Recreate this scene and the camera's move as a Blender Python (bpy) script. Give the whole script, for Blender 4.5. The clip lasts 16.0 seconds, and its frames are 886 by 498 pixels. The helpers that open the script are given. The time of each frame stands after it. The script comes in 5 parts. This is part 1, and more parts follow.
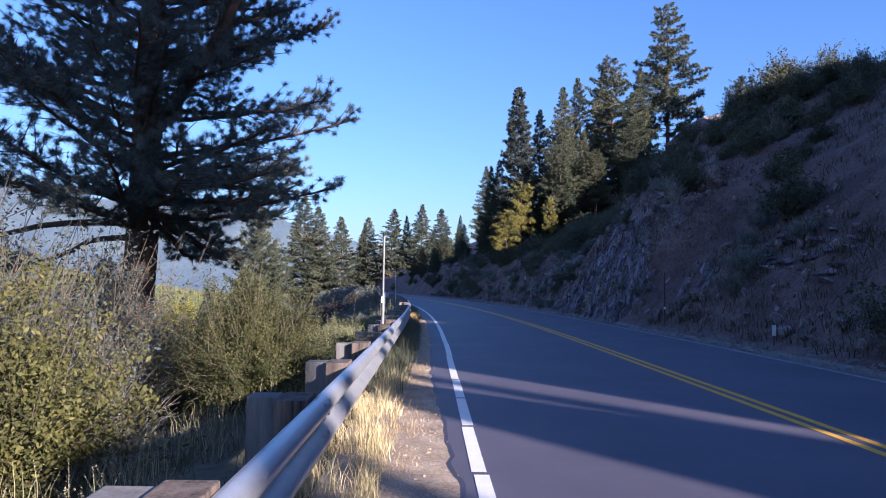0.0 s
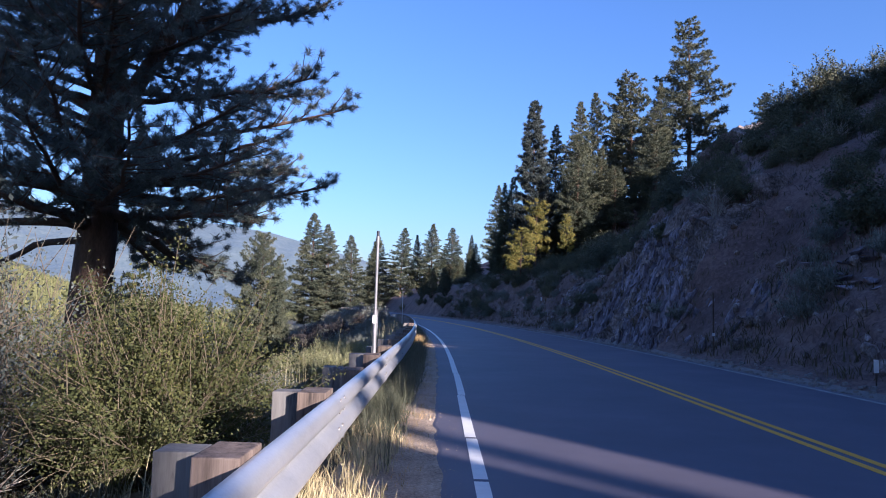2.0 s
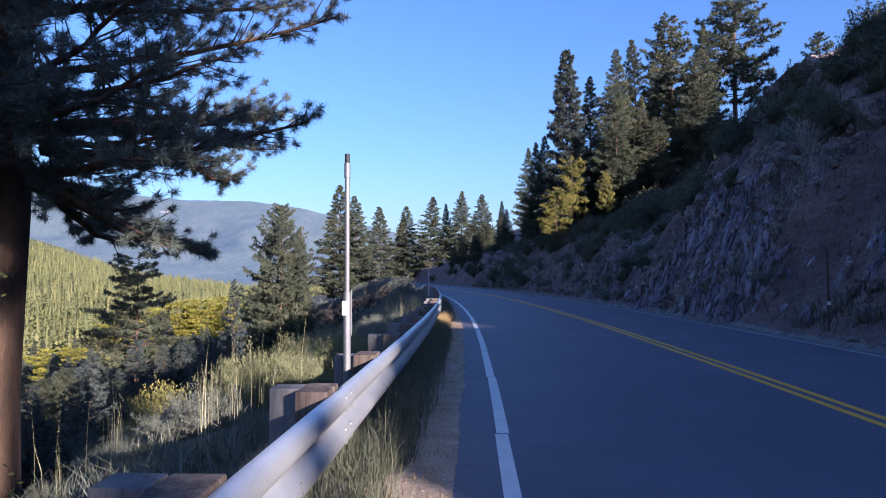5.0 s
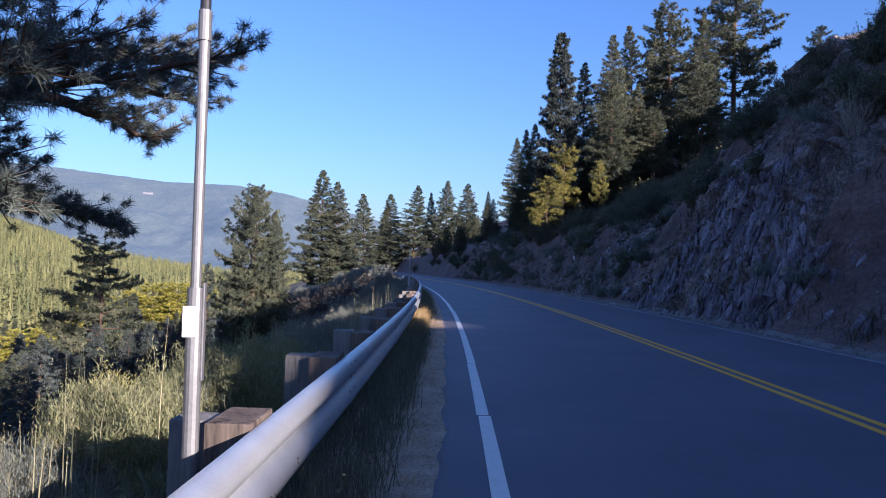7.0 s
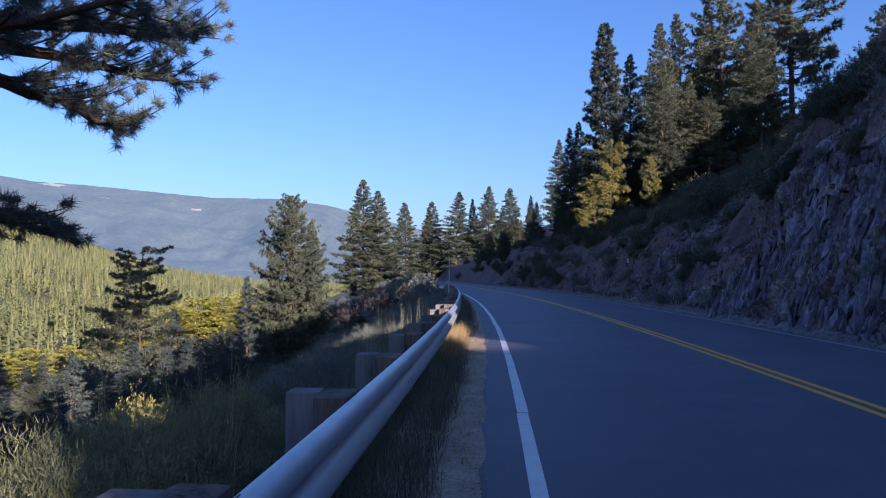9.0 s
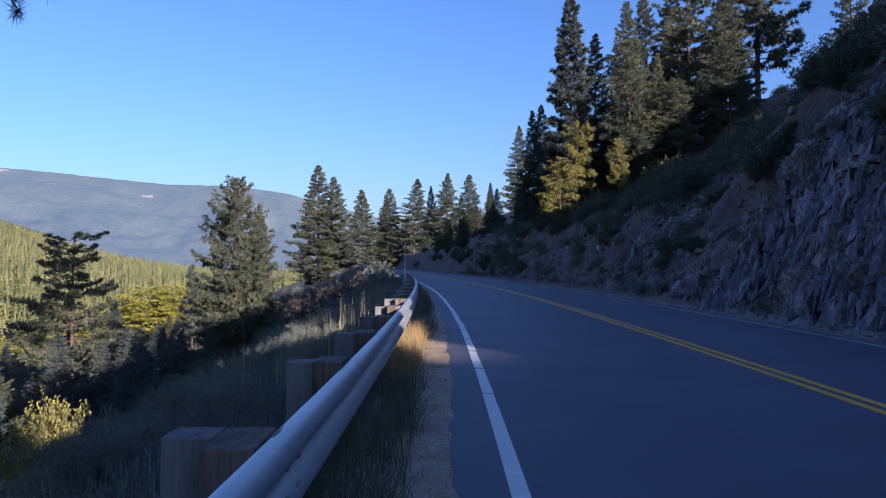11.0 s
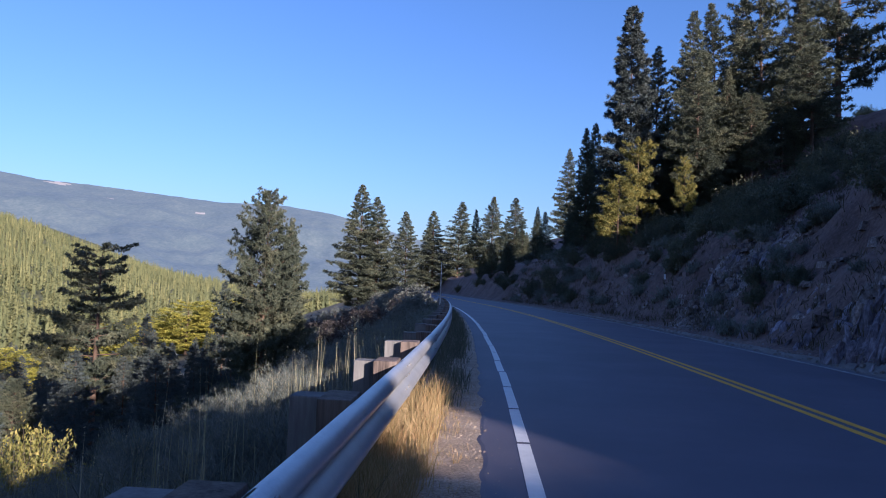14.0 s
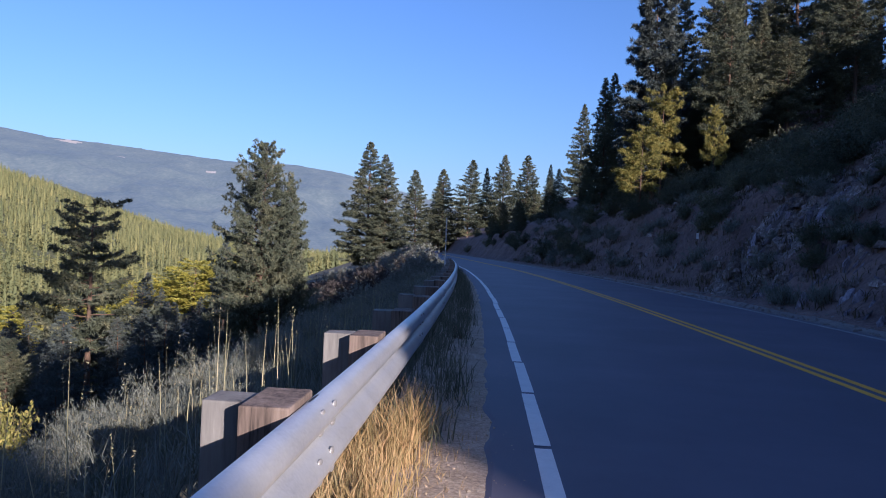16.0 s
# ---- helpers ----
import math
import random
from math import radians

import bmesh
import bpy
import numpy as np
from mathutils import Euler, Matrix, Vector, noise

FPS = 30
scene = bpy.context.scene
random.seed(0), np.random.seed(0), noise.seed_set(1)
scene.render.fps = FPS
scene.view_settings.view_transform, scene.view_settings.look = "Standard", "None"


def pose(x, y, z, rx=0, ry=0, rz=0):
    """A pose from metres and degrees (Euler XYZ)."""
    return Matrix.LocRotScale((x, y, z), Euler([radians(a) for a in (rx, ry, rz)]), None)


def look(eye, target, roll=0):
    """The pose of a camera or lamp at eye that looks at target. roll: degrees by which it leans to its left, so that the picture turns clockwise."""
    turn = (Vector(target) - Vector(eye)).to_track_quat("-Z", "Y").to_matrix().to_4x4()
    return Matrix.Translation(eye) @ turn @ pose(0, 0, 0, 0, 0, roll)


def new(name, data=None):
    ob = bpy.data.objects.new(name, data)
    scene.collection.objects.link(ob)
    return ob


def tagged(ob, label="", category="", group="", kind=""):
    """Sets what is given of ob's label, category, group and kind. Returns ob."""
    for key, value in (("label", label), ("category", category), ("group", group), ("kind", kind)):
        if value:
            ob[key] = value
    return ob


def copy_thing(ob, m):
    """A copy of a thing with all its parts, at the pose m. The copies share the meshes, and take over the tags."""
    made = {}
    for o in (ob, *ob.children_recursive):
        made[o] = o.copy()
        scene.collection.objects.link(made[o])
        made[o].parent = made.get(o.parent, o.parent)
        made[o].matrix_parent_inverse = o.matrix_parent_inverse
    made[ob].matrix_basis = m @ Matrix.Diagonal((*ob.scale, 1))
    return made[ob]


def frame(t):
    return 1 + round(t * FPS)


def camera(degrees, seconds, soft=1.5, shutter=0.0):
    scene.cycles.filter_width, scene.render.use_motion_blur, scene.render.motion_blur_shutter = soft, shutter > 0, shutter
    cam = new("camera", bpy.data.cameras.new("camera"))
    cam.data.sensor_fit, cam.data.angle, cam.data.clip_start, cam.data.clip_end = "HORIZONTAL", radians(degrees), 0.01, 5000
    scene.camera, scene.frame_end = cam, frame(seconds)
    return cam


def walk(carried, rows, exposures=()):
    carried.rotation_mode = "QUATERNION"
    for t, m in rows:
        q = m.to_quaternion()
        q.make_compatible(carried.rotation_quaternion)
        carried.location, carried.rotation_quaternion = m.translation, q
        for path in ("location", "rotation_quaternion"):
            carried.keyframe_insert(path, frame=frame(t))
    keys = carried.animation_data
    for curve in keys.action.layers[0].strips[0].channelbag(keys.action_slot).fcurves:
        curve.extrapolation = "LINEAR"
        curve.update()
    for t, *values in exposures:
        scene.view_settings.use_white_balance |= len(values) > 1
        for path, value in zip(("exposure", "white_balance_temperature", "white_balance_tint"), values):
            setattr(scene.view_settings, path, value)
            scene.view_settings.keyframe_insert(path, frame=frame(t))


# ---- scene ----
EXPOSURE, KELVIN, TINT, SKY_STRENGTH, SUN_STRENGTH = 1.38, 4680, 31, 0.055, 5.0
cam = camera(64.9, 16.0, 1.0)
PATH = [
    (0, (-0.251, -0.871, 1.344), (-0.2181, 1.1258, 1.4538), 0.80),
    (0.5, (-0.243, -0.015, 1.289), (-0.1905, 1.9840, 1.3257), -0.65),
    (1, (-0.244, 0.757, 1.282), (-0.2483, 2.7556, 1.3607), 1.63),
    (1.5, (-0.173, 1.523, 1.275), (-0.1380, 3.5222, 1.3382), -1.37),
    (2, (-0.209, 2.345, 1.279), (-0.2083, 4.3379, 1.4484), 1.67),
    (2.5, (-0.180, 3.103, 1.307), (-0.1406, 5.0900, 1.5273), -1.19),
    (3, (-0.214, 3.888, 1.308), (-0.3724, 5.8729, 1.4952), 0.55),
    (3.5, (-0.132, 4.608, 1.288), (-0.188, 6.599, 1.467), -1.6),
    (3.7, (-0.134, 4.915, 1.306), (-0.2386, 6.9079, 1.4382), -3.69),
    (4.2, (-0.126, 5.634, 1.321), (-0.206, 7.624, 1.431), -0.3),
    (5.3, (-0.110, 7.217, 1.356), (-0.200, 9.207, 1.406), -0.2),
    (5.8, (-0.102, 7.936, 1.371), (-0.2362, 9.9318, 1.3692), 0.67),
    (6, (-0.132, 8.229, 1.372), (-0.2609, 10.2231, 1.4479), 1.50),
    (6.5, (-0.110, 9.004, 1.351), (-0.1712, 11.0020, 1.4031), -0.85),
    (7, (-0.157, 9.899, 1.321), (-0.1966, 11.8982, 1.3760), 1.48),
    (7.5, (-0.119, 10.718, 1.335), (-0.0041, 12.7126, 1.4175), 0.56),
    (8, (-0.176, 11.596, 1.307), (-0.3642, 13.5849, 1.3925), -0.10),
    (8.5, (-0.163, 12.169, 1.320), (-0.3129, 14.1625, 1.3631), -1.30),
    (9, (-0.126, 12.733, 1.347), (-0.2897, 14.7251, 1.4219), -0.04),
    (9.2, (-0.156, 13.039, 1.331), (-0.2339, 15.0379, 1.3441), -1.76),
    (9.7, (-0.186, 13.848, 1.325), (-0.286, 15.838, 1.375), -0.3),
    (10.8, (-0.253, 15.628, 1.310), (-0.313, 17.618, 1.360), 0.0),
    (11.3, (-0.283, 16.437, 1.304), (-0.2800, 18.4373, 1.3324), 0.00),
    (11.5, (-0.264, 16.696, 1.284), (-0.2238, 18.6945, 1.3374), 0.04),
    (12, (-0.257, 17.418, 1.337), (-0.2298, 19.4170, 1.3790), 0.91),
    (12.5, (-0.267, 18.158, 1.346), (-0.2344, 20.1545, 1.4678), -1.02),
    (13, (-0.284, 18.829, 1.372), (-0.3822, 20.8225, 1.4930), 0.62),
    (13.5, (-0.264, 19.478, 1.313), (-0.3471, 21.4697, 1.4715), -1.23),
    (14, (-0.282, 20.361, 1.304), (-0.4542, 22.3506, 1.4152), 2.07),
    (14.5, (-0.275, 21.140, 1.311), (-0.2849, 23.1395, 1.3490), 0.66),
    (15, (-0.322, 21.996, 1.297), (-0.2948, 23.9953, 1.3388), 3.35),
    (15.5, (-0.353, 22.786, 1.283), (-0.4675, 24.7830, 1.3005), 0.44),
    (16, (-0.362, 23.571, 1.280), (-0.5600, 25.5613, 1.2756), 2.38),
]
walk(cam, [(t, look(eye, target, roll)) for t, eye, target, roll in PATH], [(t, EXPOSURE + e, KELVIN, TINT) for t, e in ((0, 0.42), (1.2, 0.38), (3.5, 0.34), (6, 0.28), (6.5, 0.22), (7.5, 0.22), (8.5, 0.09), (9, 0.08), (11.5, 0.05), (14, 0.02), (15, 0.11), (16, -0.07))])

# ---- sun, sky ----
SUN = Vector((0.65, -0.76, 0.285)).normalized()
world = bpy.data.worlds.new("sky")
scene.world = world
world.use_nodes = True
wn = world.node_tree.nodes
sky = wn.new("ShaderNodeTexSky")
sky.sky_type = "NISHITA"
sky.sun_disc = False
sky.sun_elevation = math.asin(SUN.z)
sky.sun_rotation = math.atan2(SUN.x, SUN.y)
sky.altitude = 1900
sky.air_density, sky.dust_density, sky.ozone_density = 1.6, 6.0, 3.2
world.node_tree.links.new(sky.outputs[0], wn["Background"].inputs[0])
wn["Background"].inputs[1].default_value = SKY_STRENGTH
sun = new("sun", bpy.data.lights.new("sun", "SUN"))
sun.data.energy, sun.data.angle, sun.data.color = SUN_STRENGTH, radians(0.55), (1.0, 0.76, 0.42)
sun.matrix_world = look(SUN * 100, (0, 0, 0))


# ---- materials ----
def material(name, stops, scale=8.0, fine=60.0, rough=0.85, bump=0.3, metal=0.0, stretch=(1, 1, 1), detail=6.0, fine_mix=0.35,
             vary=0.0, island=False, through_light=0.0, bump_far=0.02):
    """Two scales of noise through a colour ramp, with bump; vary: how much each object (or island) differs."""
    m = bpy.data.materials.new(name)
    m.use_nodes = True
    t, b = m.node_tree, m.node_tree.nodes["Principled BSDF"]
    n, link = t.nodes.new, t.links.new
    co, mp = n("ShaderNodeNewGeometry"), n("ShaderNodeMapping")
    mp.inputs["Scale"].default_value = stretch
    link(co.outputs["Position"], mp.inputs["Vector"])
    big, small = n("ShaderNodeTexNoise"), n("ShaderNodeTexNoise")
    for tex, s in ((big, scale), (small, fine)):
        tex.inputs["Scale"].default_value, tex.inputs["Detail"].default_value = s, detail
        tex.inputs["Roughness"].default_value = 0.65
        link(mp.outputs[0], tex.inputs["Vector"])
    mix = n("ShaderNodeMix")
    mix.inputs["Factor"].default_value = fine_mix
    link(big.outputs["Fac"], mix.inputs["A"]), link(small.outputs["Fac"], mix.inputs["B"])
    ramp = n("ShaderNodeValToRGB")
    while len(ramp.color_ramp.elements) < len(stops):
        ramp.color_ramp.elements.new(0.5)
    for e, (p, c) in zip(ramp.color_ramp.elements, stops):
        e.position, e.color = p, (*c, 1)
    link(mix.outputs["Result"], ramp.inputs[0])
    out = ramp.outputs[0]
    if vary:
        hsv, info = n("ShaderNodeHueSaturation"), n("ShaderNodeNewGeometry") if island else n("ShaderNodeObjectInfo")
        rng = n("ShaderNodeMapRange")
        rng.inputs["To Min"].default_value, rng.inputs["To Max"].default_value = 1 - vary, 1 + vary
        link(info.outputs["Random Per Island" if island else "Random"], rng.inputs["Value"])
        link(rng.outputs[0], hsv.inputs["Value"])
        hue = n("ShaderNodeMapRange")
        hue.inputs["To Min"].default_value, hue.inputs["To Max"].default_value = 0.5 + 0.05 * vary, 0.5 - 0.05 * vary
        link(info.outputs["Random Per Island" if island else "Random"], hue.inputs["Value"])
        link(hue.outputs[0], hsv.inputs["Hue"])
        link(out, hsv.inputs["Color"])
        out = hsv.outputs[0]
    link(out, b.inputs["Base Color"])
    b.inputs["Roughness"].default_value, b.inputs["Metallic"].default_value = rough, metal
    b.inputs["Specular IOR Level"].default_value = 0.3 if not metal else 0.5
    if bump:
        bp = n("ShaderNodeBump")
        bp.inputs["Strength"].default_value, bp.inputs["Distance"].default_value = bump, bump_far
        link(mix.outputs["Result"], bp.inputs["Height"]), link(bp.outputs[0], b.inputs["Normal"])
    if through_light:
        tr, add = n("ShaderNodeBsdfTranslucent"), n("ShaderNodeMixShader")
        add.inputs[0].default_value = through_light
        link(out, tr.inputs["Color"])
        link(b.outputs[0], add.inputs[1]), link(tr.outputs[0], add.inputs[2])
        link(add.outputs[0], t.nodes["Material Output"].inputs["Surface"])
    return m


M_ASPHALT = material("asphalt", ((0.28, (0.0539, 0.0501, 0.0698)), (0.5, (0.0844, 0.0771, 0.1063)), (0.74, (0.1403, 0.1254, 0.1562))), 0.5, 120, 0.62, 0.4, fine_mix=0.45, bump_far=0.005)
M_ASPHALT.node_tree.nodes["Principled BSDF"].inputs["Specular IOR Level"].default_value = 0.5
M_GRAVEL = material("gravel", ((0.32, (0.138, 0.1058, 0.0736)), (0.5, (0.3496, 0.276, 0.2024)), (0.68, (0.5704, 0.4784, 0.368))), 3.0, 45, 0.95, 0.9, fine_mix=0.6)
M_PALE_GRAVEL = material("pale_gravel", ((0.3, (0.104, 0.0944, 0.0896)), (0.5, (0.18, 0.164, 0.156)), (0.7, (0.288, 0.264, 0.248))), 3.0, 45, 0.95, 0.9, fine_mix=0.6)
M_WORNWHITE = material("worn_road_white", ((0.3, (0.12, 0.12, 0.125)), (0.5, (0.26, 0.26, 0.26)), (0.7, (0.42, 0.42, 0.41))), 4, 70, 0.75, 0.3, bump_far=0.004)
M_WHITE = material("road_white", ((0.2, (0.35, 0.35, 0.34)), (0.4, (0.66, 0.66, 0.64)), (0.7, (0.78, 0.78, 0.76))), 6, 90, 0.7, 0.3, bump_far=0.004)
M_YELLOW = material("road_yellow", ((0.25, (0.3, 0.17, 0.05)), (0.38, (0.62, 0.33, 0.035)), (0.7, (0.74, 0.42, 0.045))), 6, 90, 0.7, 0.3, bump_far=0.004)
M_ROCK = material("rock", ((0.36, (0.0198, 0.0165, 0.0154)), (0.44, (0.0825, 0.0649, 0.0583)), (0.54, (0.209, 0.1716, 0.1573)), (0.64, (0.462, 0.396, 0.374))), 0.8, 12, 0.9, 1.0, fine_mix=0.42, bump_far=0.12, stretch=(1, 1, 0.7))
M_FACE = material("face_rock", ((0.35, (0.036, 0.03, 0.035)), (0.46, (0.125, 0.107, 0.125)), (0.56, (0.225, 0.197, 0.225)), (0.68, (0.37, 0.33, 0.355))), 1.3, 14, 0.9, 1.0, fine_mix=0.5, bump_far=0.06, stretch=(1, 1, 0.45), vary=0.35)
M_DIRT = material("hill_dirt", ((0.3, (0.0515, 0.035, 0.0316)), (0.46, (0.1121, 0.0768, 0.0688)), (0.6, (0.2046, 0.1425, 0.1238)), (0.78, (0.1153, 0.0936, 0.0715))), 0.35, 9, 0.95, 1.0, fine_mix=0.45, bump_far=0.1)
M_BANK = material("bank_soil", ((0.28, (0.045, 0.042, 0.028)), (0.48, (0.10, 0.09, 0.058)), (0.65, (0.17, 0.15, 0.10)), (0.8, (0.11, 0.12, 0.065))), 0.6, 14, 0.95, 0.9, fine_mix=0.45, bump_far=0.06)
M_VALLEY = material("valley_floor", ((0.3, (0.04, 0.048, 0.02)), (0.5, (0.09, 0.095, 0.042)), (0.7, (0.18, 0.165, 0.08))), 0.01, 0.11, 0.95, 0.2, fine_mix=0.5)
M_GALV = material("galvanised_steel", ((0.25, (0.291, 0.3007, 0.3298)), (0.45, (0.4074, 0.4171, 0.4462)), (0.75, (0.5432, 0.5529, 0.5674))), 2.2, 70, 0.36, 0.12, metal=0.5, bump_far=0.003)
M_BOLT = material("bolt_steel", ((0.3, (0.24, 0.235, 0.23)), (0.7, (0.46, 0.45, 0.44))), 30, 120, 0.6, 0.2, metal=0.6)
M_POST = material("weathered_post", ((0.33, (0.05, 0.047, 0.045)), (0.42, (0.13, 0.124, 0.12)), (0.6, (0.2, 0.193, 0.185)), (0.75, (0.28, 0.27, 0.255))), 9, 50, 0.9, 0.5, stretch=(1, 1, 0.12), vary=0.12, bump_far=0.006)
M_BLOCK = material("brown_block", ((0.36, (0.0202, 0.017, 0.0161)), (0.43, (0.0828, 0.065, 0.054)), (0.55, (0.1518, 0.12, 0.0978)), (0.75, (0.2484, 0.205, 0.1725))), 12, 60, 0.9, 0.8, stretch=(1, 1, 0.07), vary=0.15, bump_far=0.006)
M_BARK = material("pine_bark", ((0.3, (0.035, 0.025, 0.02)), (0.5, (0.10, 0.066, 0.045)), (0.7, (0.19, 0.12, 0.08))), 3, 26, 0.95, 1.0, stretch=(1, 1, 0.3), bump_far=0.05)
M_TWIG = material("grey_twig", ((0.3, (0.06, 0.05, 0.038)), (0.7, (0.18, 0.15, 0.11))), 8, 60, 0.9, 0.3)
M_WILLOWTWIG = material("willow_twig", ((0.3, (0.06, 0.0495, 0.0315)), (0.7, (0.18, 0.15, 0.098))), 8, 60, 0.9, 0.3)
M_NEEDLE = material("pine_needle", ((0.3, (0.06, 0.078, 0.08)), (0.5, (0.108, 0.128, 0.112)), (0.7, (0.17, 0.19, 0.145))), 0.9, 9, 0.6, 0, vary=0.35, island=True, through_light=0.1)
M_NEEDLE_FAR = material("conifer_needle", ((0.3, (0.032, 0.0446, 0.0351)), (0.5, (0.079, 0.0912, 0.0567)), (0.7, (0.1974, 0.1892, 0.1013))), 0.35, 3, 0.7, 0, vary=0.35, island=True, through_light=0.1)
# its darkness stands in for shade on the back bushes and low bank
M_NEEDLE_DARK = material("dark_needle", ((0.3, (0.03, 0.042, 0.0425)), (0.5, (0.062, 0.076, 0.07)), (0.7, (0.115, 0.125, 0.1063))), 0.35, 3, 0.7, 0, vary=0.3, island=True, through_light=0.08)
# warm sunlight coloured into ordinary pine needles; also the golden bush's leaves
M_YELLOWGREEN = material("sunlit_yellow", ((0.32, (0.06, 0.07, 0.024)), (0.47, (0.17, 0.165, 0.04)), (0.66, (0.38, 0.33, 0.075))), 0.7, 3, 0.7, 0, vary=0.4, island=True, through_light=0.25)
M_BRIGHT = material("bright_leaf", ((0.32, (0.12, 0.13, 0.022)), (0.47, (0.28, 0.27, 0.035)), (0.66, (0.5, 0.44, 0.06))), 0.7, 3, 0.7, 0, vary=0.35, island=True, through_light=0.25)
M_FOREST = material("valley_conifer", ((0.3, (0.0353, 0.0477, 0.0223)), (0.45, (0.0777, 0.0883, 0.0335)), (0.55, (0.1281, 0.1281, 0.0465)), (0.7, (0.2209, 0.1988, 0.0698))), 0.012, 0.16, 0.8, 0, vary=0.18, island=True, stretch=(1, 1, 0.06), fine_mix=0.65)
M_GOLDLEAF = material("yellowing_leaf", ((0.3, (0.0414, 0.0478, 0.0147)), (0.5, (0.092, 0.0938, 0.0258)), (0.7, (0.184, 0.1702, 0.0414))), 2, 14, 0.7, 0, vary=0.4, island=True, through_light=0.25)
M_WILLOW = material("willow_leaf", ((0.3, (0.0313, 0.0396, 0.0129)), (0.5, (0.0644, 0.0736, 0.0221)), (0.7, (0.1288, 0.1334, 0.0386))), 2, 14, 0.7, 0, vary=0.4, island=True, through_light=0.3)
M_SAGE = material("sage_leaf", ((0.3, (0.0838, 0.0961, 0.0814)), (0.5, (0.154, 0.1674, 0.1404)), (0.7, (0.2619, 0.27, 0.2289))), 2, 14, 0.8, 0, vary=0.35, island=True, through_light=0.2)
M_DRYGRASS = material("dry_grass", ((0.3, (0.2203, 0.1457, 0.0569)), (0.5, (0.3695, 0.2665, 0.1137)), (0.7, (0.4832, 0.3908, 0.2132))), 1.5, 12, 0.8, 0, vary=0.35, island=True, through_light=0.3)
M_GREENGRASS = material("green_grass", ((0.3, (0.0582, 0.068, 0.0432)), (0.5, (0.1164, 0.125, 0.081)), (0.7, (0.2328, 0.22, 0.162))), 1.5, 12, 0.8, 0, vary=0.35, island=True, through_light=0.3)
M_RUSSET = material("russet_leaf", ((0.3, (0.0288, 0.026, 0.0247)), (0.5, (0.0522, 0.046, 0.0429)), (0.7, (0.081, 0.073, 0.065))), 2, 14, 0.8, 0, vary=0.35, island=True, through_light=0.2)
M_POLE = material("pole_steel", ((0.25, (0.14, 0.14, 0.15)), (0.5, (0.22, 0.22, 0.23)), (0.75, (0.31, 0.31, 0.32))), 3, 60, 0.5, 0.1, metal=0.6, bump_far=0.003)
M_RABBIT = material("rabbitbrush_leaf", ((0.3, (0.1144, 0.126, 0.0585)), (0.5, (0.22, 0.225, 0.108)), (0.7, (0.3432, 0.333, 0.171))), 2, 14, 0.8, 0, vary=0.3, island=True, through_light=0.25)
M_STRAW = material("straw_grass", ((0.3, (0.32, 0.26, 0.13)), (0.5, (0.54, 0.46, 0.25)), (0.7, (0.7, 0.62, 0.39))), 1.5, 12, 0.8, 0, vary=0.35, island=True, through_light=0.3)
M_STALK = material("seed_stalk", ((0.3, (0.2, 0.19, 0.1)), (0.5, (0.32, 0.30, 0.17)), (0.7, (0.45, 0.42, 0.26))), 1.5, 12, 0.8, 0, vary=0.3, island=True, through_light=0.25)
M_DEADWOOD = material("bleached_wood", ((0.3, (0.2, 0.18, 0.15)), (0.7, (0.42, 0.39, 0.34))), 8, 60, 0.9, 0.2)
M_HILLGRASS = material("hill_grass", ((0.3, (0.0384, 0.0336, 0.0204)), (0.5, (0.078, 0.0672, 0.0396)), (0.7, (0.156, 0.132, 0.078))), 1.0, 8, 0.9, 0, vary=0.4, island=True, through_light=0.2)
M_CLEARING = material("bare_clearing", ((0.3, (0.209, 0.1957, 0.184)), (0.7, (0.399, 0.3811, 0.3795))), 0.02, 0.2, 0.95, 0)
M_PLATE = material("white_plate", ((0.3, (0.45, 0.45, 0.46)), (0.7, (0.62, 0.62, 0.62))), 8, 60, 0.5, 0)
M_CAP = material("dark_cap", ((0.3, (0.012, 0.014, 0.02)), (0.7, (0.03, 0.03, 0.04))), 8, 60, 0.5, 0)
M_RUST = material("brown_steel", ((0.3, (0.03, 0.022, 0.018)), (0.7, (0.08, 0.055, 0.04))), 12, 60, 0.8, 0.2)
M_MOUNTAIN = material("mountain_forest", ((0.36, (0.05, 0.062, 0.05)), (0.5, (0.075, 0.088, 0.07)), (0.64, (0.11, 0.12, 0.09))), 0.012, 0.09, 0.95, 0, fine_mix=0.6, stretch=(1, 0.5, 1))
# haze of the air in front of the far mountain, put in as a faint blue glow
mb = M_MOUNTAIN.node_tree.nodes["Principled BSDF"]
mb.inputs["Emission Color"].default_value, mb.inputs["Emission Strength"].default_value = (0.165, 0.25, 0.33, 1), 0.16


# ---- mesh helpers ----
def mesh_object(name, verts, faces, mat, parent=None, smooth=False, label=""):
    me = bpy.data.meshes.new(name)
    me.from_pydata([tuple(v) for v in verts] if not isinstance(verts, np.ndarray) else verts.tolist(), [], faces if isinstance(faces, list) else faces.tolist())
    for m in mat if isinstance(mat, (list, tuple)) else [mat]:
        me.materials.append(m)
    if smooth:
        me.polygons.foreach_set("use_smooth", [True] * len(me.polygons))
    ob = new(name, me)
    ob.parent = parent
    if label:
        tagged(ob, label)
    return ob


def part(name, bm, mat, parent=None, label="", smooth=False):
    me = bpy.data.meshes.new(name)
    bm.to_mesh(me)
    bm.free()
    me.materials.append(mat)
    if smooth:
        me.polygons.foreach_set("use_smooth", [True] * len(me.polygons))
    ob = new(name, me)
    ob.parent = parent
    if label:
        tagged(ob, label)
    return ob


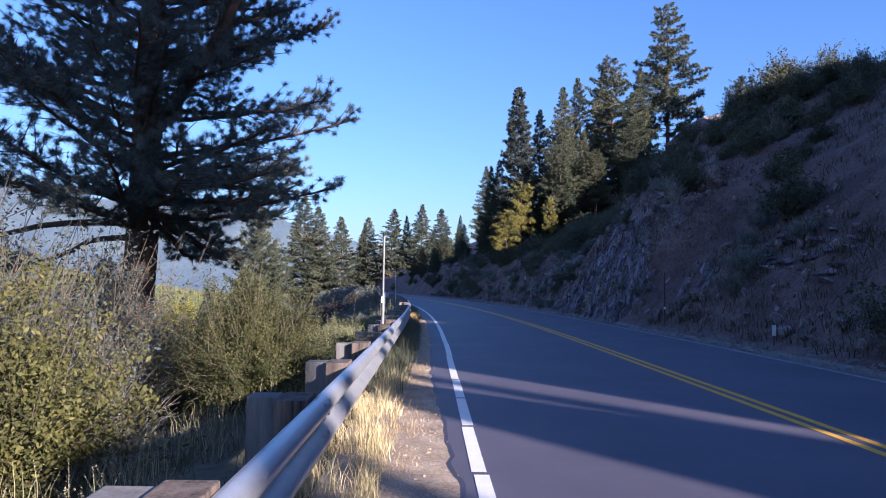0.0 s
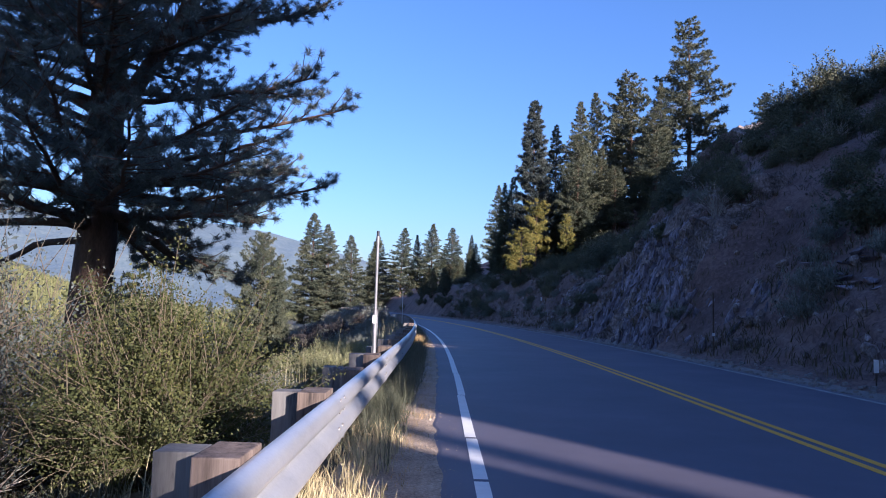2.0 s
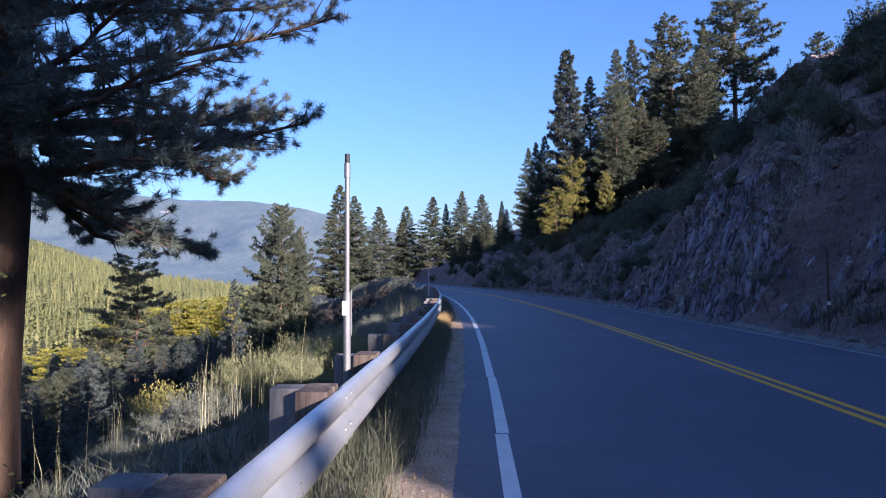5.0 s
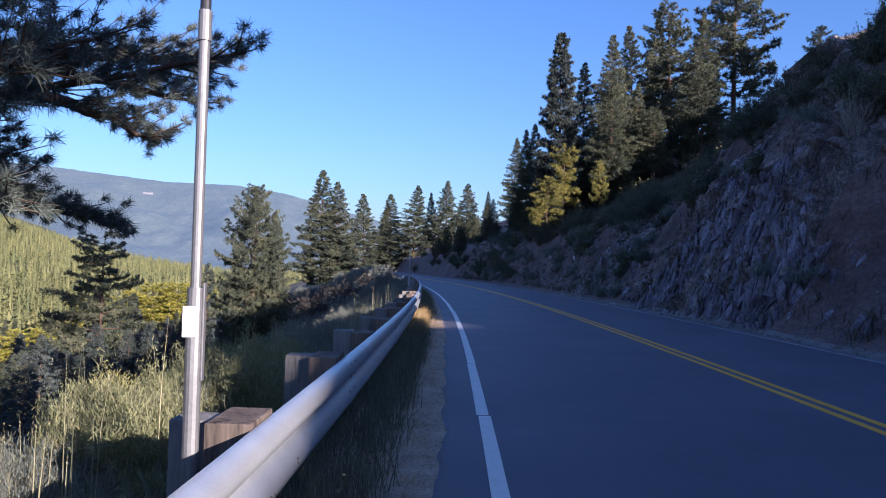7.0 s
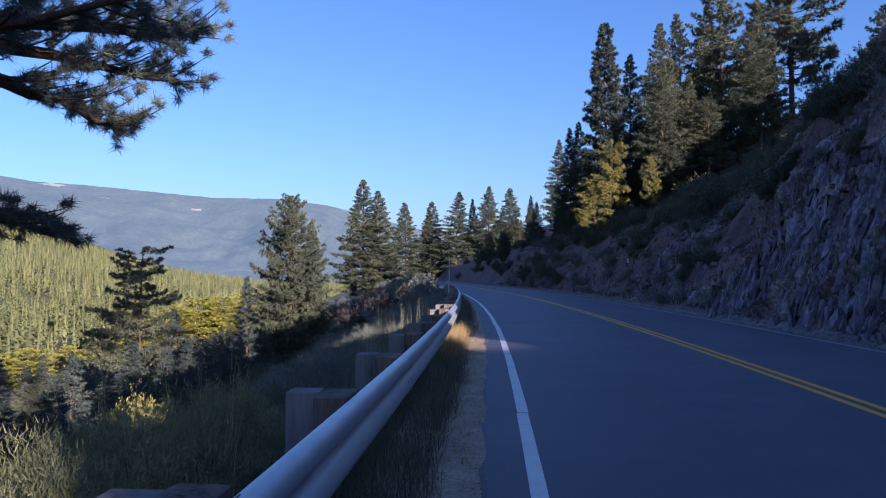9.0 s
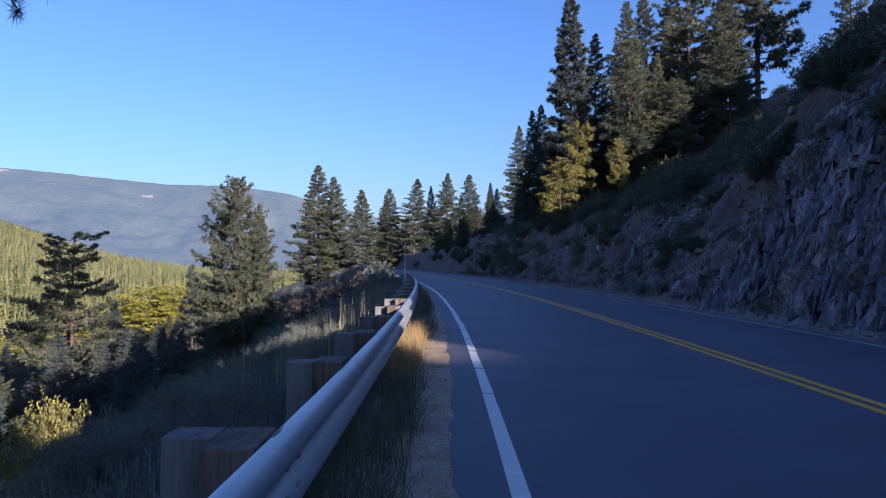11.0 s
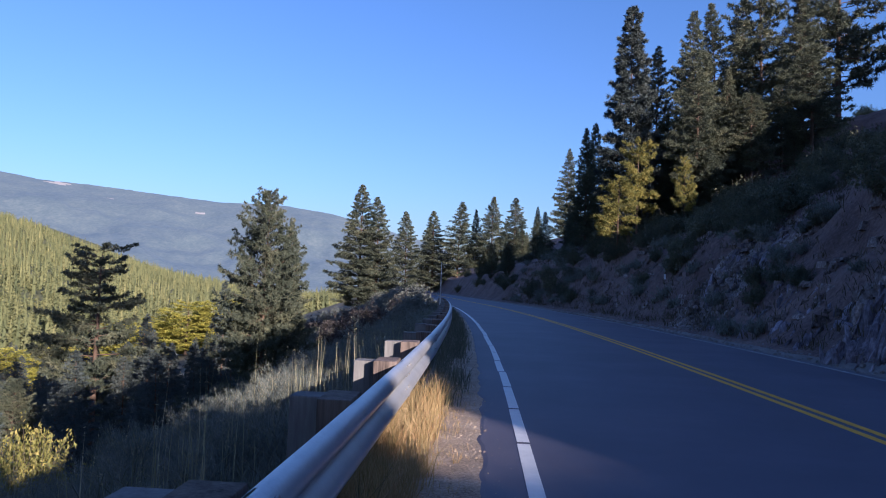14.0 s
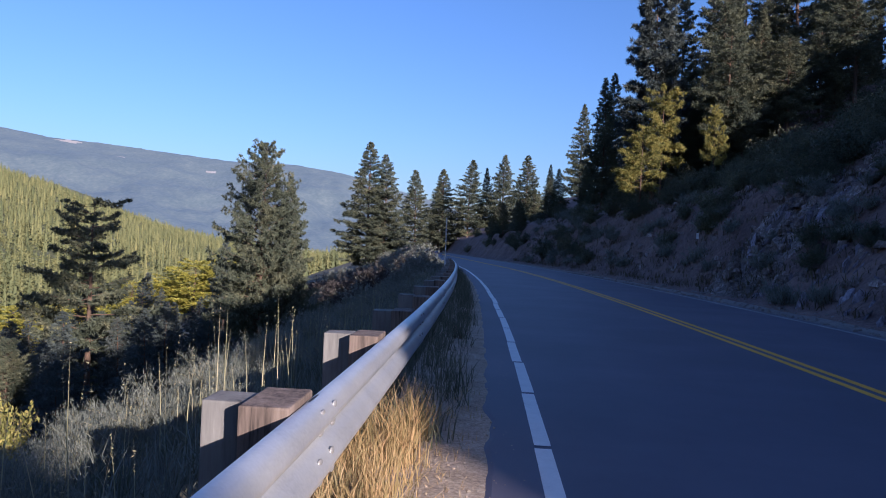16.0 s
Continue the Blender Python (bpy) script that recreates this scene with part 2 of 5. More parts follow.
def thing(name, place=(0, 0, 0), label="", category="", group="", kind="", turn=0.0):
    ob = new(name)
    ob.empty_display_size = 0.2
    ob.matrix_basis = pose(*place, 0, 0, turn)
    return tagged(ob, label, category, group, kind)


def box(bm, lo, hi, bevel=0.0):
    r = bmesh.ops.create_cube(bm, size=1.0, matrix=Matrix.Translation([(a + b) / 2 for a, b in zip(lo, hi)]) @ Matrix.Diagonal([b - a for a, b in zip(lo, hi)] + [1]))
    if bevel:
        edges = list({e for v in r["verts"] for e in v.link_edges})
        bmesh.ops.bevel(bm, geom=edges, offset=bevel, segments=2, affect="EDGES", profile=0.6)
    return bm


class Soup:
    """Collects triangles and tubes, quickly, for one mesh."""

    def __init__(self):
        self.v, self.f, self.n = [], [], 0

    def add(self, verts, faces):
        verts = np.asarray(verts, float)
        self.v.append(verts)
        self.f.append(np.asarray(faces, int) + self.n)
        self.n += len(verts)

    def tube(self, pts, radii, sides=5):
        pts = np.asarray(pts, float)
        k = len(pts)
        d = np.gradient(pts, axis=0)
        d /= np.linalg.norm(d, axis=1)[:, None] + 1e-9
        ref = np.where(np.abs(d[:, 2:3]) > 0.9, [[1.0, 0, 0]], [[0, 0, 1.0]])
        a = np.cross(d, ref)
        a /= np.linalg.norm(a, axis=1)[:, None] + 1e-9
        b = np.cross(d, a)
        ang = np.linspace(0, 2 * np.pi, sides, endpoint=False)
        ring = (np.cos(ang)[None, :, None] * a[:, None] + np.sin(ang)[None, :, None] * b[:, None]) * np.asarray(radii, float)[:, None, None] + pts[:, None]
        i, j = np.meshgrid(np.arange(k - 1), np.arange(sides), indexing="ij")
        j2 = (j + 1) % sides
        q = np.stack([i * sides + j, i * sides + j2, (i + 1) * sides + j2, (i + 1) * sides + j], -1).reshape(-1, 4)
        self.add(ring.reshape(-1, 3), np.concatenate([q[:, [0, 1, 2]], q[:, [0, 2, 3]]]))

    def blades(self, base, tip, width, rng):
        """One thin triangle from each base to each tip."""
        d = tip - base
        side = np.cross(d, rng.normal(size=d.shape))
        side *= (np.broadcast_to(width, (len(d),)) / (np.linalg.norm(side, axis=1) + 1e-9) / 2)[:, None]
        v = np.stack([base - side, base + side, tip], 1).reshape(-1, 3)
        self.add(v, np.arange(len(v)).reshape(-1, 3))

    def leaves(self, centre, size, rng, long=2.2):
        """A small rhombic leaf at each centre, turned at random."""
        a = rng.normal(size=centre.shape)
        a /= np.linalg.norm(a, axis=1)[:, None] + 1e-9
        b = np.cross(a, rng.normal(size=centre.shape))
        b /= np.linalg.norm(b, axis=1)[:, None] + 1e-9
        s = np.broadcast_to(size, (len(centre),))[:, None]
        v = np.stack([centre - a * s * long / 2, centre + b * s / 2, centre + a * s * long / 2, centre - b * s / 2], 1).reshape(-1, 3)
        k = np.arange(len(centre))[:, None] * 4
        self.add(v, np.concatenate([k + [0, 1, 2], k + [0, 2, 3]]))

    def make(self, name, mat, parent=None, label="", smooth=False):
        return mesh_object(name, np.concatenate(self.v), np.concatenate(self.f), mat, parent, smooth, label)


# ---- the lie of the land ----
BEND, RADIUS = 14.0, 410.0


def line_x(y):
    """The middle of the white edge line."""
    k = np.maximum(np.asarray(y, float) - BEND, 0)
    near = np.minimum(k, 66.0)
    return 0.13 - near**2 / (2 * RADIUS) - np.maximum(k - 66, 0) * 66 / RADIUS


# beyond u 36 the unseen heights are raised to shade the tree stand
U_HILL = [6.95, 7.6, 8.4, 9.6, 10.9, 12.8, 16.0, 20.0, 27.0, 36.0, 60.0, 120.0, 400.0, 6000.0]
Z_HILL = [0.0, 0.25, 0.95, 2.3, 3.5, 5.4, 8.6, 11.6, 15.2, 18.8, 38.0, 44.0, 44.0, 44.0]
U_CUT = [6.95, 7.3, 7.8, 8.45, 9.2, 10.4, 16.0, 20.0, 27.0, 36.0, 60.0, 120.0, 400.0, 6000.0]
Z_CUT = [0.0, 0.3, 1.6, 3.2, 4.7, 5.8, 10.2, 12.8, 15.4, 18.8, 38.0, 44.0, 44.0, 44.0]
# the slope behind the rock prow, up to the ridge with the lone pine
U_BACK = [6.95, 7.6, 8.6, 9.9, 14.2, 17.0, 20.0, 27.0, 33.0, 38.0, 60.0, 120.0, 400.0, 6000.0]
Z_BACK = [0.0, 0.4, 2.2, 4.1, 5.8, 7.4, 9.3, 13.0, 16.5, 18.0, 16.0, 12.0, 10.0, 10.0]
# gullies and spurs added to the unseen hill behind the walker to place sun streaks and shade, by distance along it and
# height of the skyline
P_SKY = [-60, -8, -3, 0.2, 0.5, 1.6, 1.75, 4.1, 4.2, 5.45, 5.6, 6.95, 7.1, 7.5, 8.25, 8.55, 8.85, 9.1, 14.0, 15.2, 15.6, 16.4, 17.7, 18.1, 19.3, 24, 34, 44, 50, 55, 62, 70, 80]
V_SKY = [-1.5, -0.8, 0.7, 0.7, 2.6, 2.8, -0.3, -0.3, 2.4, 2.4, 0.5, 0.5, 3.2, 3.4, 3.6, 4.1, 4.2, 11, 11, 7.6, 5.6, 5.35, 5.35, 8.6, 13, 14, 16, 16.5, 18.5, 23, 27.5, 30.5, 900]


def land(u, y):
    """Height of the ground; u is the distance to the right of the white line."""
    u, y = np.broadcast_arrays(np.asarray(u, float), np.asarray(y, float))
    x = line_x(y) + u
    # the cut hillside, steepest along the rock face
    foot = np.clip((u - 10.0) / 2.0, 0, 1)
    cliff = np.exp(-(((y - 34) / 9) ** 4)) * foot + np.exp(-(((y - 31) / 5.2) ** 6)) * (1 - foot)
    right = np.interp(u, U_HILL, Z_HILL) * (1 - cliff) + np.interp(u, U_CUT, Z_CUT) * cliff
    # unseen slope behind the walker raised further, to keep the low bank shaded
    right = right * (1 + 0.4 * np.interp(u, [16, 32, 40, 44], [0.0, 1.0, 1.0, 0.0]) * np.interp(y, [-30, -24, 2, 20], [0.0, 1.0, 1.0, 0.0]))
    right = right * (1 - np.interp(y, [20, 26, 30, 35], [0.0, 0.16, 0.16, 0.0]) * np.interp(u, [11, 16, 26, 34], [0.0, 1.0, 1.0, 0.0]))
    back = np.interp(y, [43, 51], [0.0, 1.0]) * np.interp(u, [8, 11], [0.4, 1.0])
    right = right * (1 - back) + np.interp(u, U_BACK, Z_BACK) * back * np.interp(y, [60, 74, 81], [0.94, 0.95, 1.0])
    right = right * np.interp(y, [95, 140, 260, 600], [1.0, 0.85, 0.75, 0.6])
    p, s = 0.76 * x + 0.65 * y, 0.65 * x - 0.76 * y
    # caps the hill along the sun's path, so light passes at the gaps
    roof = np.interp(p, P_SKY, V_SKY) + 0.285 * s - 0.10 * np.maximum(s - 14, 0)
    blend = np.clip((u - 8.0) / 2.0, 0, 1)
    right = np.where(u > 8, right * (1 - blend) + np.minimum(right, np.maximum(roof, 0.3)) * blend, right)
    # the bank that falls to the river, and the far side of the valley
    l = -u
    steep = np.interp(y, [-20, 3, 12, 25, 50, 78, 110, 200], [0.22, 0.26, 0.38, 0.48, 0.46, 0.42, 0.40, 0.30])
    fall = np.interp(l, [0, 1.5, 2.2, 5, 10, 20, 33, 90, 160], [0, 0.03, 0.3, 2.9, 7.2, 18.5, 33, 95, 120])
    crest = np.interp(l, [0, 1.5, 2.4, 3.5, 5, 7, 10, 20, 33, 90, 160], [0, 0.03, 0.3, 1.1, 2.9, 6.6, 12, 23, 35, 95, 120])
    bend = np.interp(l, [0, 1.5, 2.4, 3.5, 5, 10, 20, 33, 90, 160], [0, 0.03, 0.4, 2.4, 4.9, 11.5, 22, 35, 95, 120])
    k = np.interp(y, [50, 60], [0.0, 1.0])
    crest = crest * (1 - k) + bend * k
    k = np.interp(y, [8, 14], [0.0, 1.0])
    left = -(fall * (1 - k) + crest * k) * steep
    far = np.clip((l + 0.10 * y - 190) / 900, 0, 1)
    rise = 186 * far**1.05 * np.interp(np.arctan2(l, np.maximum(y, 1)), [0.02, 0.15, 0.34, 0.5, 0.7, 1.2], [0.0, 0.16, 0.50, 0.90, 1.08, 1.2])
    left = np.maximum(left, -42) + rise
    return np.where(u > 0, right, left)


def ground_at(x, y):
    return float(land(x - line_x(y), y))


def steps(spans):
    out = []
    for a, b, d in spans:
        out += list(np.linspace(a, b, max(1, int(round((b - a) / d))), endpoint=False))
    return np.array(out + [spans[-1][1]])
# ---- ground ----
def make_ground():
    us = steps([(-4600, -1500, 500), (-1500, -600, 60), (-600, -160, 22), (-160, -40, 6), (-40, -12, 1.4), (-12, -4, 0.5), (-4, -0.32, 0.2), (-0.32, -0.12, 0.2), (-0.12, -0.04, 0.08),
                (-0.04, 0, 0.04), (0, 6.58, 3.29), (6.58, 6.72, 0.14), (6.72, 6.95, 0.115), (6.95, 9.4, 0.08), (9.4, 13, 0.15), (13, 15, 0.25), (15, 24, 0.5), (24, 44, 0.6), (44, 60, 2), (60, 130, 8), (130, 600, 60), (600, 4600, 800)])
    ys = steps([(-500, -80, 35), (-80, -30, 2), (-30, 4, 0.4), (4, 20, 0.3), (20, 44, 0.16), (44, 56, 0.25), (56, 90, 0.6), (90, 200, 3), (200, 800, 30), (800, 4700, 300)])
    ug, yg = np.meshgrid(us, ys)
    z = land(ug, yg)
    x = line_x(yg) + ug
    flat = (ug > -0.9) & (ug < 6.96)
    k, kz = np.zeros_like(z), np.zeros_like(z)
    rocky = (np.exp(-(((yg - 31.3) / 4.7) ** 6)) + 0.28 * np.exp(-(((yg - 19) / 4.0) ** 4)) + 0.45 * np.exp(-(((yg - 46.5) / 2.4) ** 4))) * np.clip((ug - 6.95) / 0.4, 0, 1) * np.clip((13.5 - ug) / 3, 0, 1)
    it = np.nditer(z, flags=["multi_index"])
    for _ in it:
        i = it.multi_index
        u, yy = ug[i], yg[i]
        if flat[i] or u > 60 or u < -60 or yy > 220 or u > 6.95 and x[i] > 0.70 * (yy + 3) or yy < -60:
            continue
        v = Vector((x[i], yy, z[i]))
        rough = noise.fractal(v * 0.45, 1.0, 2.1, 4)
        if u > 6.95:
            amp = min(1.0, (u - 6.95) / 1.5)
            r = rocky[i]
            kz[i] += amp * 0.28 * rough
            if r > 0.02:
                w = Vector((v.x * 0.8, v.y * 0.8, v.z * 0.55))
                cell = noise.cell(Vector((w.x * 2.6 + 0.8 * noise.noise(w), w.y * 3.1 + 0.9 * w.z, w.z * 2.2 + 0.5 * w.y)))
                small = noise.cell(Vector((w.x * 6.1, w.y * 7.3 + 1.3 * w.z, w.z * 5.6 - w.y)))
                crack = noise.voronoi(w * 2.4)[0]
                k[i] += r * (0.16 * cell + 0.2 * small + 0.2 * (crack[1] - crack[0]) - 0.15 + 0.42 * noise.noise(Vector((v.x, v.y, 0.4 * v.z)) * 0.45) + 0.1 * noise.noise(Vector((v.x, v.y, 0.5 * v.z)) * 1.6))
                kz[i] += r * 0.16 * small
            else:
                c = noise.voronoi(v * 0.9)[0]
                k[i] += amp * 0.22 * (c[1] - c[0])
        elif u < -1.2:
            kz[i] += min(1.0, (-u - 1.2) / 2) * 0.16 * rough
        else:
            kz[i] += 0.012 * rough
    x = x - k
    z = z + kz
    z = np.where((ug > -0.34) & (ug < 6.73), -0.009, z)
    z = np.where((ug > -0.02) & (ug < 6.57), -0.05, z)
    nu, ny = len(us), len(ys)
    i, j = np.meshgrid(np.arange(ny - 1), np.arange(nu - 1), indexing="ij")
    a = (i * nu + j).ravel()
    faces = np.stack([a, a + 1, a + nu + 1, a + nu], 1)
    ob = mesh_object("ground", np.stack([x, yg, z], -1).reshape(-1, 3), faces, [M_BANK, M_GRAVEL, M_PALE_GRAVEL, M_DIRT, M_ROCK, M_VALLEY])
    uc = (us[:-1] + us[1:])[None, :] / 2 + 0 * i
    yc = (ys[:-1] + ys[1:])[:, None] / 2 + 0 * i
    rc = rocky[:-1, :-1]
    mat = np.where(uc < -60, 5, np.where(uc < -1.15, 0, np.where(uc < 3, 1, np.where(uc < 7.1, 2, np.where((rc > 0.3) & (z[:-1, :-1] < 4.9 + 0.5 * np.sin(yg[:-1, :-1] * 1.7)), 4, 3)))))
    ob.data.polygons.foreach_set("use_smooth", (mat != 4).ravel().tolist())
    ob.data.polygons.foreach_set("material_index", mat.ravel().astype(int).tolist())
    return tagged(ob, "rocky roadside hill, grassy bank and wooded valley floor", "ground", kind="structure")


ground = make_ground()


def ribbon(name, u0, u1, y0, y1, z, mat, step=2.0, parent=None, wobble=0.0, ragged=False):
    """A strip of the road between two distances from the white line, with a skirt down its edges."""
    ys = np.linspace(y0, y1, max(2, int((y1 - y0) / step) + 1))
    xs = line_x(ys)
    w = np.array([wobble * noise.fractal(Vector((u0, yy * 1.3, 3)), 0.8, 2.2, 4) for yy in ys])
    start = u0 + (np.interp(ys, [4, 10], [0.2, 0.0]) if ragged else 0)
    rows = [np.stack([xs + start + w - 0.06 * ragged, ys, 0 * ys + z - (0.014 if ragged else 0.03)], 1), np.stack([xs + start + w, ys, 0 * ys + z], 1), np.stack([xs + u1 + w, ys, 0 * ys + z], 1), np.stack([xs + u1, ys, 0 * ys + z - 0.03], 1)]
    v = np.concatenate(rows)
    n = len(ys)
    f = []
    for r in range(3):
        for k in range(n - 1):
            f.append([r * n + k, r * n + k + 1, (r + 1) * n + k + 1, (r + 1) * n + k][::-1])
    return mesh_object(name, v, f, mat, parent)


road = tagged(ribbon("road", -0.34, 6.76, -60, 320, 0.0, M_ASPHALT, 0.12, wobble=0.06, ragged=True), "worn grey two-lane asphalt road", "road", kind="structure")
for u in (3.38, 3.57):
    ribbon("yellow_line", u + 0.006, u + 0.094, -60, 320, 0.004, M_YELLOW, 1.5, road)
ribbon("edge_line", 6.5, 6.6, -60, 320, 0.004, M_WORNWHITE, 1.5, road)
rng = np.random.default_rng(3)
y = -2.6
while y < 120:
    long = 1.72 if y < 9 or y > 20 else 3.4
    if y > 60:
        long = 8.0
    off = rng.uniform(-0.012, 0.012)
    ribbon("white_stripe", -0.055 + off, 0.055 + off, y, y + long - (0.07 if long < 3 else 0.03), 0.004, M_WHITE, 0.9, road)
    y += long


# ---- guard rail ----
RAIL_U = -1.06
POST_STEP, POST_0 = 1.905, 1.358
W_KEYS = [(0.0, 0.690), (0.022, 0.690), (0.055, 0.672), (0.083, 0.640), (0.083, 0.606), (0.050, 0.570), (0.006, 0.540), (0.006, 0.520),
          (0.050, 0.490), (0.083, 0.454), (0.083, 0.420), (0.055, 0.388), (0.022, 0.370), (0.0, 0.370)]


def rounded(points, turns=2):
    """Corner cutting: rounds the bends of a profile."""
    for _ in range(turns):
        out = [points[0]]
        for (a, b), (c, d) in zip(points[:-1], points[1:]):
            out += [(0.75 * a + 0.25 * c, 0.75 * b + 0.25 * d), (0.25 * a + 0.75 * c, 0.25 * b + 0.75 * d)]
        points = out + [points[-1]]
    return points


W_PROFILE = rounded(W_KEYS)


def rail_x(y):
    return line_x(y) + RAIL_U


def make_beam(y0, y1):
    """One W-section panel, 3 mm thick, that laps over the next."""
    ys = np.linspace(y0, y1, 5)
    v, f = [], []
    for k, yy in enumerate(ys):
        lap = 0.004 * (k == 4)
        for side in (0, 1):
            for dx, z in W_PROFILE:
                v.append((float(rail_x(yy)) + dx + 0.003 * side + lap, yy, z - 0.014 + side * 0.003 * np.clip((z - 0.53) / 0.12, -1, 1)))
    n = len(W_PROFILE)
    for k in range(4):
        for side in (0, 1):
            for j in range(n - 1):
                a = k * 2 * n + side * n + j
                q = [a, a + 1, a + 2 * n + 1, a + 2 * n]
                f.append(q if side else q[::-1])
    # the rims have corners of their own, so that the faces shade cleanly
    for k in range(4):
        for j in (0, n - 1):
            a, b = k * 2 * n + j, len(v)
            v += [v[a], v[a + n], v[a + 3 * n], v[a + 2 * n]]
            f.append([b, b + 1, b + 2, b + 3])
    return v, f


def make_rail():
    rail = thing("guard_rail", (0, 0, 0), "galvanised steel W-beam guard rail on weathered wooden posts", "guard rail")
    for k in range(-1, 17):
        i0 = 2 * k - 1
        v, f = make_beam(POST_0 + POST_STEP * i0, POST_0 + POST_STEP * (i0 + 2) + 0.14)
        beam = mesh_object("beam", v, f, M_GALV, rail, smooth=True)
        if POST_STEP * i0 < 40:
            yj = POST_0 + POST_STEP * i0 + 0.07
            for dy in (-0.085, 0.085):
                for z in (0.641, 0.576, 0.456, 0.391):
                    bm = bmesh.new()
                    bmesh.ops.create_uvsphere(bm, u_segments=8, v_segments=4, radius=1.0,
                                              matrix=Matrix.Translation((float(rail_x(yj)) + (0.073 if z in (0.641, 0.391) else 0.07), yj + dy, z)) @ Matrix.Diagonal((0.008, 0.032, 0.019, 1)))
                    part("bolt", bm, M_BOLT, beam, smooth=True)
    post_mesh = block_mesh = None
    for i in range(-2, 32):
        yy = POST_0 + POST_STEP * i
        slope = math.degrees(math.atan(float(line_x(yy + 0.5) - line_x(yy - 0.5))))
        bm = bmesh.new()
        lean = random.uniform(-1, 1)
        if post_mesh is None:
            box(bm, (-0.37, -0.085, -1.2), (-0.19, 0.085, 0.695), 0.008)
            post = part("post", bm, M_POST, rail)
            bm = bmesh.new()
            box(bm, (-0.186, -0.2, 0.34), (-0.003, 0.12, 0.70), 0.008)
            block = part("spacer_block", bm, M_BLOCK, rail, "brown timber spacer block")
            post_mesh, block_mesh = post.data, block.data
        else:
            bm.free()
            post, block = new("post", post_mesh), new("spacer_block", block_mesh)
            post.parent = block.parent = rail
            tagged(block, "brown timber spacer block")
        m = pose(float(rail_x(yy)), yy, 0, 0, 0, -slope)
        post.matrix_basis = m @ pose(0, 0, random.uniform(-0.015, 0.012), 0.5 * lean, 0.6 * lean, 0)
        block.matrix_basis = m @ pose(0, 0, random.uniform(-0.012, 0.015), 0.7 * lean, 0, 0)
    return rail


guard_rail = make_rail()
# ---- conifers ----
def conifer(name, height, base, reach, seed, needle, tuft=0.3, blade=0.06, per=9, limbs=70, shape=0.75, droop=0.15, wood=0.012, twigs=7, up=0.35, bare=0.0, label="", category="tree"):
    """A tree at the origin: a tapered trunk and a crown of needle tufts along limbs and twigs."""
    rng = np.random.default_rng(seed)
    tree = thing(name, (0, 0, 0), label, category)
    trunk, crown = Soup(), Soup()
    k = np.linspace(0, 1, 14)
    sway = np.cumsum(rng.normal(0, 0.003 * height, (14, 2)), axis=0) * k[:, None]
    axis = np.column_stack([sway, k * height - 0.6 * (k == 0)])
    trunk.tube(axis, wood * height * (1.02 - k) ** 0.85 * (1 + 0.3 * (k == 0)), 10)
    tips, dirs, size = [], [], []
    for n in range(limbs):
        h = base + (1 - base) * ((n + rng.uniform(0, 1)) / limbs) ** 0.95
        f = (h - base) / (1 - base)
        env = min(1.0, 0.55 + f * 3.2) * (1 - f) ** shape + 0.02
        length = reach * env * rng.uniform(0.5, 1.15)
        if bare and rng.uniform() < bare:
            continue
        az = n * 2.39996 + rng.normal(0, 0.4)
        d = np.array([np.cos(az), np.sin(az), 0.0])
        p0 = np.array([np.interp(h, k, axis[:, 0]), np.interp(h, k, axis[:, 1]), h * height])
        rise = (up * f - droop * (1 - f)) + rng.normal(0, 0.08)
        s = np.linspace(0, 1, 6)
        pts = p0 + d * (length * s)[:, None] + np.outer(length * (rise * s + 0.16 * s**2), [0, 0, 1]) + np.cumsum(rng.normal(0, 0.02 * length, (6, 3)), axis=0)
        trunk.tube(pts, np.linspace(0.30, 0.05, 6) * wood * height * (0.35 + 0.4 * (1 - f)), 4)
        side = np.array([-d[1], d[0], 0.0])
        many = max(2, int(twigs * min(1.25, 0.25 + 1.1 * length / reach)))
        fine = tuft * (0.5 + 0.5 * (1 - f) ** 0.7)
        for q in range(many + 1):
            t0 = 0.22 + 0.78 * (q + rng.uniform(0, 0.9)) / (many + 1)
            c = np.array([np.interp(t0, s, pts[:, a]) for a in range(3)])
            way = d * 0.8 + side * rng.choice([-1, 1]) * rng.uniform(0.3, 1.1) + np.array([0, 0, rng.uniform(-0.15, 0.5)])
            way /= np.linalg.norm(way)
            tl = length * 0.36 * (1.15 - t0) + fine * 0.5
            for g in np.linspace(0.2, 1, max(2, int(tl / (fine * 0.75)))):
                tips.append(c + way * tl * g + rng.normal(0, 0.15 * fine, 3))
                dirs.append(way)
                size.append(fine)
        tips.append(pts[-1])
        dirs.append(d + [0, 0, 0.3])
        size.append(fine)
    for g in np.linspace(0.93, 1.0, 6):
        tips.append(np.array([axis[-1, 0], axis[-1, 1], g * height]))
        dirs.append(np.array([0, 0, 1.0]))
        size.append(tuft * 0.4)
    tips, dirs = np.array(tips), np.array(dirs)
    b = np.repeat(tips, per, axis=0)
    d = np.repeat(dirs, per, axis=0) * 0.5 + rng.normal(0, 0.62, (len(b), 3))
    d /= np.linalg.norm(d, axis=1)[:, None]
    crown.blades(b, b + d * (np.repeat(size, per) * rng.uniform(0.6, 1.15, len(b)))[:, None], np.repeat(size, per) * blade / tuft, rng)
    trunk.make("trunk", M_BARK, tree, smooth=True)
    crown.make("crown", needle, tree)
    return tree


